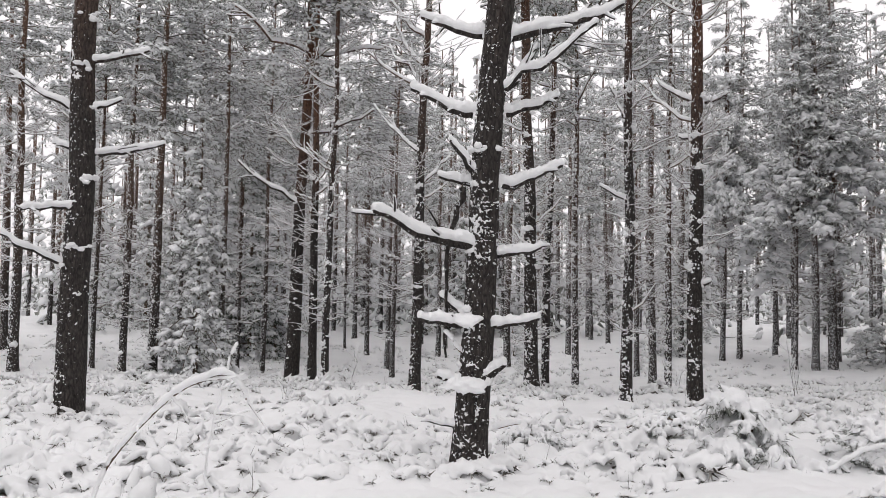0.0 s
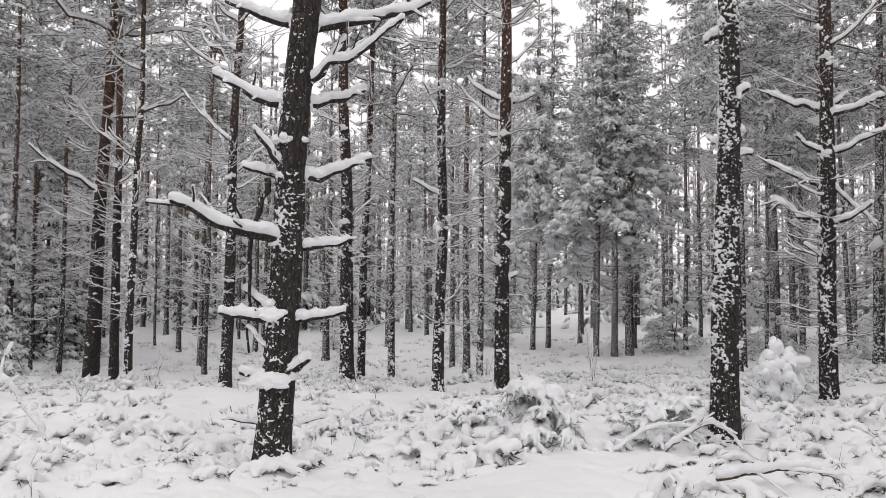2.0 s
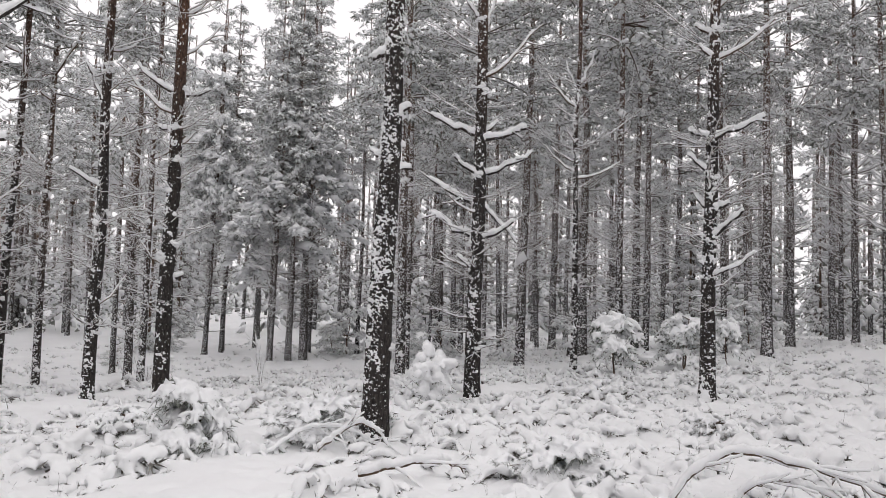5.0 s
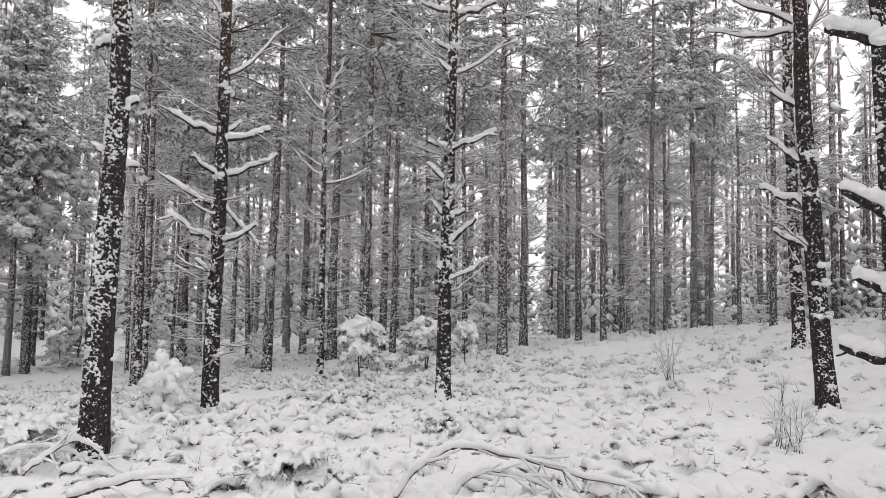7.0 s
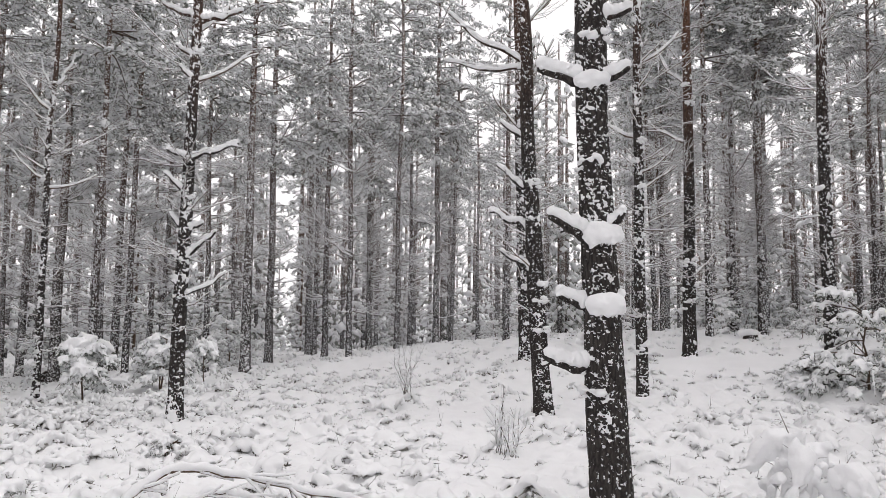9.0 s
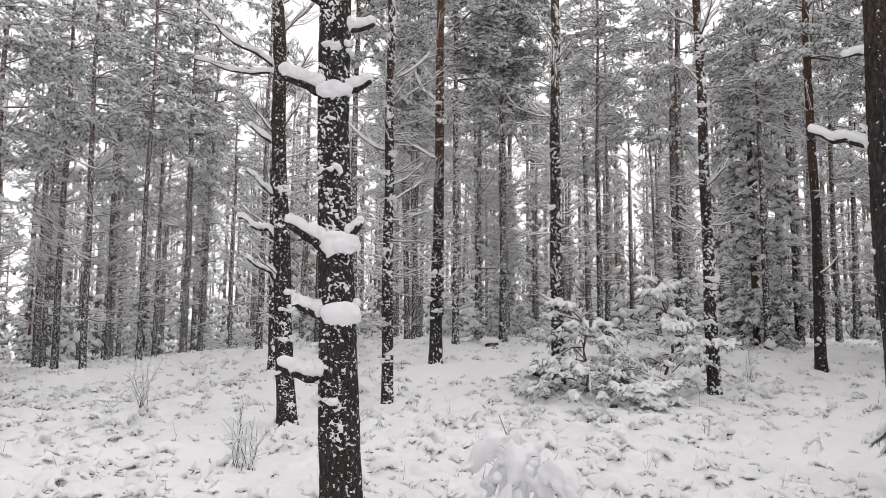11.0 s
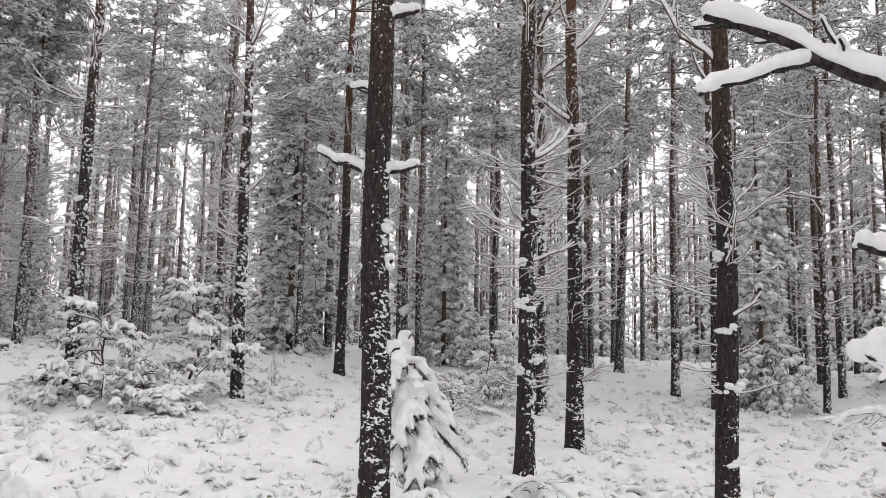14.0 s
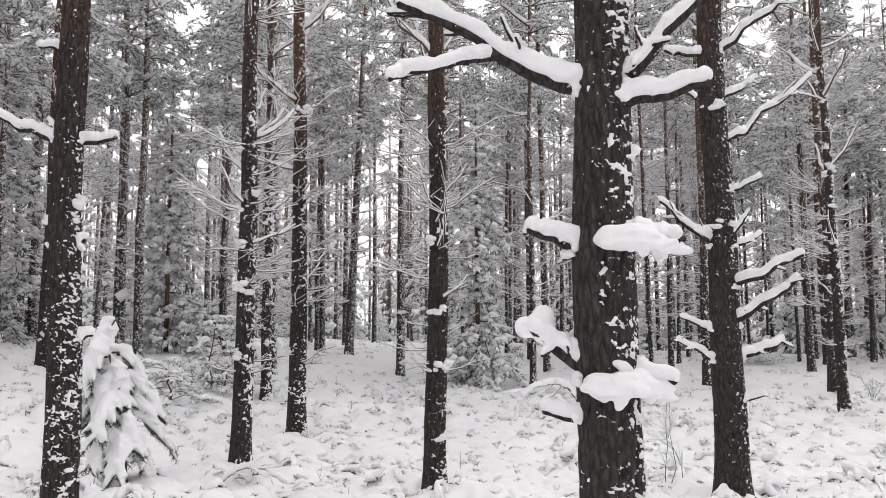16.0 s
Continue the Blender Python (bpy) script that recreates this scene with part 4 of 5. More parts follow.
pine(22.66, 10.08, 0.170, 0.002, -0.004)
pine(25.14, 10.72, 0.150, 0.000, -0.000)
pine(24.90, 9.70, 0.220, -0.000, 0.001)
pine(37.35, 13.74, 0.220, 0.001, -0.003)
pine(23.80, 13.50, 0.150, -0.004, 0.007)
pine(25.56, 17.89, 0.150, -0.013, 0.019)
pine(18.02, 16.82, 0.151, -0.022, 0.023)
pine(17.14, 21.37, 0.150, -0.027, 0.021)
pine(20.61, 23.44, 0.150, -0.024, 0.021)
pine(16.09, 4.39, 0.225, -0.006, 0.023)
pine(12.79, 1.73, 0.172, -0.001, 0.006)
pine(17.14, 1.35, 0.256, 0.001, -0.010, 0.4)
pine(21.96, 0.61, 0.150, 0.000, -0.006)
pine(21.22, -0.05, 0.188, -0.000, -0.006)
pine(24.23, 2.54, 0.150, 0.001, -0.007)
pine(29.60, 9.83, 0.150, -0.001, 0.004)
pine(25.68, 9.47, 0.150, 0.008, -0.022)
pine(24.62, 11.98, 0.150, 0.000, -0.001)
pine(41.87, 17.70, 0.220, -0.005, 0.011)
pine(14.00, -0.90, 0.207, 0.000, 0.001)
pine(22.02, 0.58, 0.150, -0.000, 0.001)
pine(21.43, -0.04, 0.175, 0.000, 0.001)
pine(21.87, -2.56, 0.150, -0.001, -0.006)
pine(27.14, -3.48, 0.150, -0.001, -0.007)
pine(27.20, 3.08, 0.150, -0.000, 0.002)
pine(27.23, 2.80, 0.150, -0.001, 0.010)
pine(14.04, -3.40, 0.214, 0.003, 0.013, 0.7)
pine(33.66, -11.08, 0.220, -0.011, -0.032)
pine(16.91, -6.18, 0.220, -0.002, -0.006, 0.4)
pine(32.70, -13.60, 0.220, -0.011, -0.026)
pine(20.03, 3.60, 0.194, -0.000, 0.002)
pine(24.23, 2.74, 0.150, -0.003, 0.028)
pine(24.27, 2.44, 0.150, -0.004, 0.034)
pine(32.00, 0.84, 0.220, -0.001, 0.016)
pine(21.84, -0.14, 0.178, -0.000, 0.014)
pine(35.40, -2.75, 0.220, 0.000, 0.003)
pine(35.25, -4.25, 0.220, 0.001, 0.008)
pine(39.54, -5.12, 0.220, 0.001, 0.010)
pine(34.33, -9.08, 0.220, -0.000, -0.001)
pine(37.87, -12.46, 0.220, -0.006, -0.019)
pine(37.21, -14.28, 0.220, -0.005, -0.014)
pine(18.16, -8.64, 0.218, 0.002, 0.005, 0.5)
pine(18.76, -8.54, 0.182, 0.007, 0.015)
pine(25.13, -14.75, 0.220, -0.005, -0.009)
pine(8.53, -5.43, 0.199, -0.004, -0.006, 0.78)
pine(12.83, -8.54, 0.176, 0.001, 0.002)
pine(9.99, -7.20, 0.245, 0.001, 0.001, 0.42)
pine(6.39, -6.34, 0.199, -0.008, -0.007, 0.4)
pine(18.29, -14.77, 0.240, -0.027, -0.033)
pine(13.95, -12.75, 0.179, -0.007, -0.007)
pine(23.99, -14.08, 0.190, 0.003, 0.005)
pine(12.53, -16.25, 0.167, 0.006, 0.005)
pine(17.70, -20.88, 0.150, -0.012, -0.010)
pine(19.93, -24.00, 0.150, -0.013, -0.011)
pine(19.99, -14.95, 0.170, 0.000, 0.000)
pine(8.41, -21.85, 0.207, -0.001, -0.000)
pine(12.23, -23.78, 0.183, -0.037, -0.019)
pine(18.18, -30.57, 0.220, -0.008, -0.005)
pine(19.41, -34.88, 0.220, -0.010, -0.006)
pine(10.31, -30.32, 0.220, -0.045, -0.015)
pine(9.56, -30.56, 0.220, -0.031, -0.009)
pine(15.08, -42.90, 0.220, -0.036, -0.012)
pine(17.15, -42.13, 0.220, -0.040, -0.016)
pine(18.34, -21.78, 0.156, -0.015, -0.013)
pine(19.87, -15.03, 0.170, 0.002, 0.003)
pine(19.05, -25.73, 0.176, -0.013, -0.010)
pine(37.90, -12.34, 0.220, 0.010, 0.033)

# ---- the forest beyond ----
def forest():
    gen = np.random.default_rng(5)
    taken = [tuple(ob.location[:2]) for ob in scene.objects if ob.name.startswith("pine_tree")]
    made = 0
    for _ in range(6000):
        a, r = math.radians(gen.uniform(-50, 310)), gen.uniform(25, 46)
        if 150 < math.degrees(a) < 185:
            r = gen.uniform(15, 50)
        elif 95 < math.degrees(a) <= 150:
            r = gen.uniform(20, 46)
        elif math.degrees(a) > 185:
            continue
        if -36 < math.degrees(a) < -25 and r > 24 or 18.5 < math.degrees(a) < 31 and r > 25:
            continue
        x, y = r * math.sin(a), r * math.cos(a)
        if min((x - p) ** 2 + (y - q) ** 2 for p, q in taken) < 2.1 ** 2:
            continue
        taken.append((x, y))
        pine(x, y, gen.uniform(0.15, 0.25), gen.normal(0, 0.008), gen.normal(0, 0.008))
        made += 1
        if made >= 128:
            break
    for low, high, r0, r1, count in ((146, 171, 22, 42, 26), (-14, 0, 23, 38, 9), (82, 90, 20, 36, 4), (100, 172, 20, 34, 4), (118, 150, 15, 25, 5), (31, 47, 17, 30, 7), (-33, -14, 19, 25, 6)):
        while count:
            a, r = math.radians(gen.uniform(low, high)), gen.uniform(r0, r1)
            x, y = r * math.sin(a), r * math.cos(a)
            if min((x - p) ** 2 + (y - q) ** 2 for p, q in taken) > 1.5 ** 2:
                taken.append((x, y))
                pine(x, y, gen.uniform(0.10, 0.17), gen.normal(0, 0.01), gen.normal(0, 0.01), wide=gen.uniform(1.1, 1.5))
                count -= 1


forest()


def far_woods():
    """Countless stems beyond, as one mass, with unseen shading trees behind the camera."""
    gen = np.random.default_rng(6)
    stems, leaf, snow = Soup(), Soup(), Soup()
    for i in range(2300):
        a, r = math.radians(gen.uniform(-55, 200)), gen.uniform(40, 120)
        # The last ones stand behind the camera, never in view, to shade the near ground.
        if i > 2150:
            a, r = math.radians(gen.uniform(188, 308)), gen.uniform(7, 40)
        if (-36 < math.degrees(a) < -25.5 or 19 < math.degrees(a) < 30) and gen.random() < (0.8 if a < 0 else 0.35):
            continue
        x, y = r * math.sin(a), r * math.cos(a)
        z, h = height(x, y), gen.uniform(11, 16)
        stems.add(*tube([(x, y, z - 0.3), (x, y, z + h * 0.5), (x, y, z + h)], [0.12, 0.09, 0.03], 4, gen=gen))
        n = 58
        k = gen.random(n)
        # Low sprays added to close the horizon in place of grey haze.
        k[:20] *= 0.22
        k[20:30] *= 0.5
        d = 1.6 * (1 - k) ** 0.6 * gen.uniform(0.2, 1.0, n)
        b = gen.uniform(0, 6.28, n)
        out = np.stack([np.cos(b), np.sin(b), gen.normal(0, 0.3, n)], -1)
        c = np.array([x, y, z]) + out * d[:, None] + np.stack([0 * k, 0 * k, h * (0.02 + 0.98 * k ** 1.2)], -1)
        s = gen.uniform(0.25, 0.55, n)
        hang = out + np.array([0, 0, -0.7])
        # Pale needles and big snow lumps whiten the far trees as mist would.
        needles(leaf, c - np.array([0, 0, 0.1]), hang, s, 2, 0.25, 0.7, gen)
        lumps(snow, c, along_axes(hang, s * 0.75, s * 0.42, s * 0.3), 0.45, gen, 0)
    root = thing("far_woods", 0, 0, 0, "dense snowy pine forest in the distance, unseen shading trees behind", "forest", kind="stuff")
    part("trunks", stems.mesh("trunks", BARK_FAR), root, kind="stuff")
    part("needles", leaf.mesh("needles", HAZY_FROSTED, False), root, kind="stuff")
    part("crown_snow", snow.mesh("crown_snow", SNOW_FAR), root, kind="stuff")


far_woods()


# ---- spruces ----
def spruce_meshes(seed, h, reach, step, droop, fine, blade, green=SPRUCE_NEEDLE):
    gen = np.random.default_rng(seed)
    wood, leaf, snow = Soup(), Soup(), Soup()
    wood.add(*tube([(0, 0, -0.2), (0, 0, h * 0.5), (0, 0, h)], [h * 0.009, h * 0.006, 0.008], 8, gen=gen))
    z = 0.12 * min(h, 3)
    lop = gen.uniform(0, 6)
    while z < h * 0.985:
        k = z / h
        spread = reach * (1 - k) ** 0.8 + 0.05
        for _ in range(gen.integers(5, 8)):
            a, d = gen.uniform(0, 2 * math.pi), spread * gen.uniform(0.3, 1.35)
            if gen.random() < 0.15:
                continue
            d = d * (1 + 0.3 * math.sin(2 * a + lop + z * 1.3))
            out = np.array([math.cos(a), math.sin(a), 0.0])
            t = np.linspace(0, 1, 4)[:, None]
            line = np.array([0, 0, z]) + out * d * t + np.array([0, 0, 1.0]) * d * (0.25 * t - droop * t * t)
            wood.add(*tube(line, np.linspace(0.014, 0.005, 4), 3, gen=gen, caps=False))
            m = max(3, int(d / (0.06 if fine else 0.16)))
            u = gen.uniform(0.2, 1.05, m)
            p = np.stack([np.interp(u, t[:, 0], line[:, i]) for i in range(3)], -1)
            side = np.array([-out[1], out[0], 0]) * (gen.normal(0, 0.3, (m, 1)) * d * (1.2 - u[:, None]))
            p = p + side + np.array([0, 0, -0.3]) * np.abs(side).sum(1, keepdims=True) + gen.normal(0, 0.03, (m, 3))
            clumps(snow, leaf, p, unit(out + side / d * 1.5 + gen.normal(0, 0.2, (m, 3))), gen.uniform(0.09, 0.2, m) * min(1.0, 0.6 + d) * (1.0 if fine else 1.3), 3, blade[0] * 2, blade[1], gen, 0, 1.3, 1.5, 0.85)
        z += step * gen.uniform(0.7, 1.3)
    return wood.mesh("trunk", TWIG), leaf.mesh("needles", green, False), snow.mesh("bough_snow", SNOW_FAR)


def spruce(x, y, meshes, label, scale=1.0, turn=0.0, group="spruces"):
    tree = thing("spruce_tree", x, y, height(x, y) - 0.03, label, "tree", group)
    trunk, leaf, snow = meshes
    m = pose(0, 0, 0, 0, 0, turn) @ Matrix.Diagonal((scale, scale, scale, 1))
    for name, mesh, text, kind in (("trunk", trunk, "", ""), ("foliage", leaf, "drooping dark green needle boughs", "stuff"), ("bough_snow", snow, "snow weighing on the boughs", "stuff")):
        part(name, mesh, tree, text, kind).matrix_basis = m
    return tree


TALL = spruce_meshes(201, 9.5, 1.35, 0.26, 0.9, 1, (6, 0.09))
SLIM = spruce_meshes(202, 6.4, 0.95, 0.24, 1.15, 1, (5, 0.09), RIMED)
MIDDLE = spruce_meshes(203, 7.2, 1.45, 0.28, 0.5, 1, (7, 0.10))
FAR_TALL = spruce_meshes(205, 9.0, 1.35, 0.38, 0.8, 0, (4, 0.14), HAZY_FROSTED)
FAR_SLIM = spruce_meshes(206, 7.0, 1.0, 0.34, 0.9, 0, (4, 0.14), HAZY_FROSTED)

def weighed_down(seed, h, reach, boughs):
    """A young spruce whose boughs hang under thick tongues of snow."""
    gen = np.random.default_rng(seed)
    wood, leaf, snow = Soup(), Soup(), Soup()
    stem = np.array([(0, 0, -0.15), (0.06, 0.07, h * 0.5), (0.17, 0.20, h * 0.9), (0.12, 0.12, h * 1.0)])
    wood.add(*tube(stem, [0.025, 0.018, 0.012, 0.008], 8, gen=gen))
    for i in range(boughs):
        k = (i + gen.uniform(0, 1)) / boughs
        z = h * (0.22 + 0.76 * k)
        foot = np.array([np.interp(z, stem[:, 2], stem[:, j]) for j in range(3)])
        a = gen.uniform(0, 2 * math.pi)
        out = np.array([math.cos(a), math.sin(a), 0.0])
        d = reach * min(1.0, 1.3 * (1 - 0.6 * k)) * gen.uniform(0.4, 1.1)
        t = np.linspace(0, 1, 7)[:, None]
        line = foot + out * d * t ** 0.75 + np.array([0, 0, 1.0]) * (0.2 * d * t - min(gen.uniform(0.28, 0.55), 0.85 * z) * t ** 1.8)
        line[1:] += np.cumsum(gen.normal(0, 0.016, (6, 3)), 0)
        wood.add(*tube(line, np.linspace(0.011, 0.004, 7), 4, gen=gen, caps=False))
        fat = gen.uniform(0.05, 0.095) * (0.75 + 0.3 * d / reach)
        snow.add(*tube(line + np.array([0, 0, fat * 0.7]), fat * np.array([0.5, 0.9, 1.1, 1.15, 1.0, 0.85, 0.5]), 8, flat=0.8, rough=0.38, gen=gen))
        side = np.array([-out[1], out[0], 0])
        for _ in range(int(9 + 10 * d / reach)):
            u = gen.uniform(0.25, 1.0)
            q = np.array([np.interp(u, t[:, 0], line[:, j]) for j in range(3)])
            way = unit(out * 0.7 + side * gen.normal(0, 0.8) + np.array([0, 0, -gen.uniform(0.5, 1.3)]))
            e = gen.uniform(0.08, 0.2) * (0.6 + 0.5 * d / reach)
            sub = np.stack([q, q + way * e * 0.5, q + way * e + np.array([0, 0, -0.2 * e])])
            wood.add(*tube(sub, [0.005, 0.004, 0.002], 3, gen=gen, caps=False))
            snow.add(*tube(sub + np.array([0, 0, 0.015]), np.array([0.034, 0.036, 0.016]) * gen.uniform(0.6, 1.5), 6, flat=0.8, rough=0.2, gen=gen))
            c = sub[:1] + (sub[2:] - sub[:1]) * gen.uniform(0.1, 1.0, (9, 1)) + np.array([0, 0, -0.022])
            needles(leaf, c, np.tile(way, (9, 1)), gen.uniform(0.04, 0.075, 9), 7, 0.05, 0.7, gen)
    return wood.mesh("trunk", TWIG), leaf.mesh("needles", SPRUCE_NEEDLE, False), fused(snow.mesh("bough_snow", SNOW), 0.011, 4)


YOUNG = weighed_down(204, 1.55, 0.52, 34)

spruce(-5.57, 19.14, SLIM, "dense spruce with snow on drooping boughs", 1.0, 40)
spruce(-6.92, 29.97, MIDDLE, "dense spruce loaded with snow behind pines", 1.25, 80)
spruce(22.18, -6.62, TALL, "tall dark spruce with layered snowy boughs", 1.1, 30)
spruce(24.64, -0.18, SLIM, "slim spruce with layered snowy boughs", 0.85, 130)
spruce(12.11, -13.31, SLIM, "slim drooping spruce heavily clad in snow")
spruce(8.29, -4.04, YOUNG, "young spruce bowed under thick snow beside a pine", group="young spruces")
spruce(19.29, -9.86, SLIM, "slim drooping spruce heavily clad in snow", 1.1, 77)


# ---- bushes and saplings ----
def bush_meshes(seed, w, h, stems, snowy, tufts, fine, bow=2.5, leafy=1.0, fat=1.0, voxel=0.0):
    """Arching stems from one root, with needle tufts and a heavy load of snow."""
    gen = np.random.default_rng(seed)
    wood, leaf, snow = Soup(), Soup(), Soup()
    cs, ds = [], []
    for _ in range(stems):
        a = gen.uniform(0, 2 * math.pi)
        out = np.array([math.cos(a), math.sin(a), 0])
        d, top = w * gen.uniform(0.25, 1.05), h * gen.uniform(0.45, 1.0)
        t = np.linspace(0, 1, 6)[:, None]
        line = out * (gen.uniform(0.04, 0.3) * w + d * t ** 1.3) + np.array([0, 0, 1.0]) * top * np.sin(t * bow) + gen.normal(0, 0.025 * h, (6, 3)) * t
        r = 0.006 + 0.005 * h
        wood.add(*tube(line, np.linspace(r, r * 0.4, 6), 4, gen=gen, caps=False))
        sp, sr = snow_line(line[2:], np.linspace(r, r * 0.5, 4), gen, snowy)
        snow.add(*tube(sp, sr, 6, rough=0.2, gen=gen))
        m = tufts
        u = gen.uniform(0.12, 1.0, m)
        p = np.stack([np.interp(u, t[:, 0], line[:, i]) for i in range(3)], -1)
        way = unit(out * 0.8 + gen.normal(0, 0.75, (m, 3)) + np.array([0, 0, -0.35 if h > 0.7 else -1.0]))
        reach = gen.uniform(0.06, 0.24, (m, 1)) * min(1.2, 0.5 + 0.6 * h)
        for q, v, e in zip(p, way, reach[:, 0]):
            if fine:
                sub = np.stack([q, q + v * e * 0.6, q + v * e + np.array([0, 0, -0.25 * e])])
                wood.add(*tube(sub, [r * 0.4, r * 0.3, r * 0.15], 3, gen=gen, caps=False))
                snow.add(*tube(sub + np.array([0, 0, 0.008]), np.array([0.009, 0.013, 0.008]) * snowy ** 0.5, 5, rough=0.3, gen=gen))
        cs.append(p + way * reach * gen.uniform(0.5, 1.0, (m, 1))), ds.append(way)
    c, d = np.concatenate(cs), np.concatenate(ds)
    c[:, 2] = np.maximum(c[:, 2], 0.03)
    n = len(c)
    s = gen.uniform(0.035, 0.085, n) * (0.7 + 0.5 * min(1.5, h)) * (1.0 if fine else 1.6) * fat
    needles(leaf, c + np.array([0, 0, -0.02]), d, s * 1.6 * leafy, 7, 0.05, 0.8, gen)
    if fat > 1.4:
        lumps(snow, c, along_axes(d, s * gen.uniform(0.8, 1.2, n), s * gen.uniform(0.6, 1.0, n), s * gen.uniform(0.55, 0.9, n)), 0.1, gen, 2)
    else:
        lumps(snow, c + np.stack([0 * s, 0 * s, s * 0.2], -1), along_axes(d, s * gen.uniform(0.7, 1.6, n), s * gen.uniform(0.35, 0.7, n) * snowy ** 0.3, s * gen.uniform(0.3, 0.55, n) * snowy ** 0.3), 0.3, gen, fine)
    white = snow.mesh("bush_snow", SNOW)
    return wood.mesh("stems", HEATH), leaf.mesh("foliage", NEEDLE if fine else HAZY_FROSTED, False), fused(white, voxel, 8 if fat > 1.4 else 5) if voxel else white


def young_pine(seed, h, reach, whorls, sprays, size, fingers, voxel=0.0, load=1.3, droop=0.55, green=NEEDLE, low=0.06):
    """A bushy young pine: rising branches from a crooked stem, each hung with snowy mops of needles."""
    gen = np.random.default_rng(seed)
    wood, leaf, snow = Soup(), Soup(), Soup()
    stem = np.cumsum(np.concatenate([[[0, 0, -0.1]], np.stack([gen.normal(0, 0.05 * h, 5), gen.normal(0, 0.05 * h, 5), np.full(5, 0.19 * h)], -1)]), 0)
    wood.add(*tube(stem, np.linspace(0.014 + 0.008 * h, 0.007, 6), 6, gen=gen))
    t = np.linspace(0, 1, 5)
    cs, ds = [], []
    for w in range(whorls):
        k = (w + gen.uniform(0, 0.8)) / whorls
        z = h * (low + (0.92 - low) * k)
        foot = np.array([np.interp(z, stem[:, 2], stem[:, i]) for i in range(3)])
        for _ in range(gen.integers(3, 6)):
            a = gen.uniform(0, 2 * math.pi)
            out = np.array([math.cos(a), math.sin(a), 0])
            d = reach * (1.05 - 0.65 * k) * gen.uniform(0.4, 1.25)
            rise, bow = gen.uniform(0.25, 1.0), droop * gen.uniform(0.4, 1.6)
            line = foot + d * (out * t[:, None] + np.array([0, 0, 1.0]) * (rise * t - bow * t ** 2)[:, None]) + gen.normal(0, 0.02, (5, 3)) * t[:, None]
            line[:, 2] = np.maximum(line[:, 2], 0.03)
            wood.add(*tube(line, np.linspace(0.010, 0.004, 5), 4, gen=gen, caps=False))
            snow.add(*tube(line[1:] + np.array([0, 0, 0.014]), np.array([0.014, 0.019, 0.019, 0.014]), 5, rough=0.25, gen=gen))
            m = max(2, int(round(sprays * d / reach)))
            u = gen.uniform(0.35, 1.05, m)
            p = np.stack([np.interp(u, t, line[:, i]) for i in range(3)], -1)
            side = np.array([-out[1], out[0], 0]) * gen.normal(0, 0.22, (m, 1)) * d
            cs.append(p + side + gen.normal(0, 0.02, (m, 3))), ds.append(unit(out + side / d + gen.normal(0, 0.3, (m, 3))))
    c, d = np.concatenate(cs), np.concatenate(ds)
    c[:, 2] = np.maximum(c[:, 2], 0.06)
    clumps(snow, leaf, c, d, size * gen.uniform(0.6, 1.4, len(c)), fingers, fingers * 6, 0.07, gen, 1 if voxel else 0, 1.1, load, 0.5)
    white = snow.mesh("bush_snow", SNOW)
    return wood.mesh("stems", TWIG), leaf.mesh("foliage", green, False), fused(white, voxel, 2) if voxel else white


def bush(x, y, meshes, label, scale=(1.0, 1.0, 1.0), turn=0.0, group="snowy bushes"):
    b = thing("bush", x, y, height(x, y) - 0.03, label, "bush", group)
    m = pose(0, 0, 0, 0, 0, turn) @ Matrix.Diagonal((*scale, 1))
    for name, mesh, text in zip(("twigwork", "foliage", "bush_snow"), meshes, ("thin dark arching stems", "dull green needle tufts", "pillows of snow on the twigs")):
        part(name, mesh, b, text, "stuff").matrix_basis = m
    return b


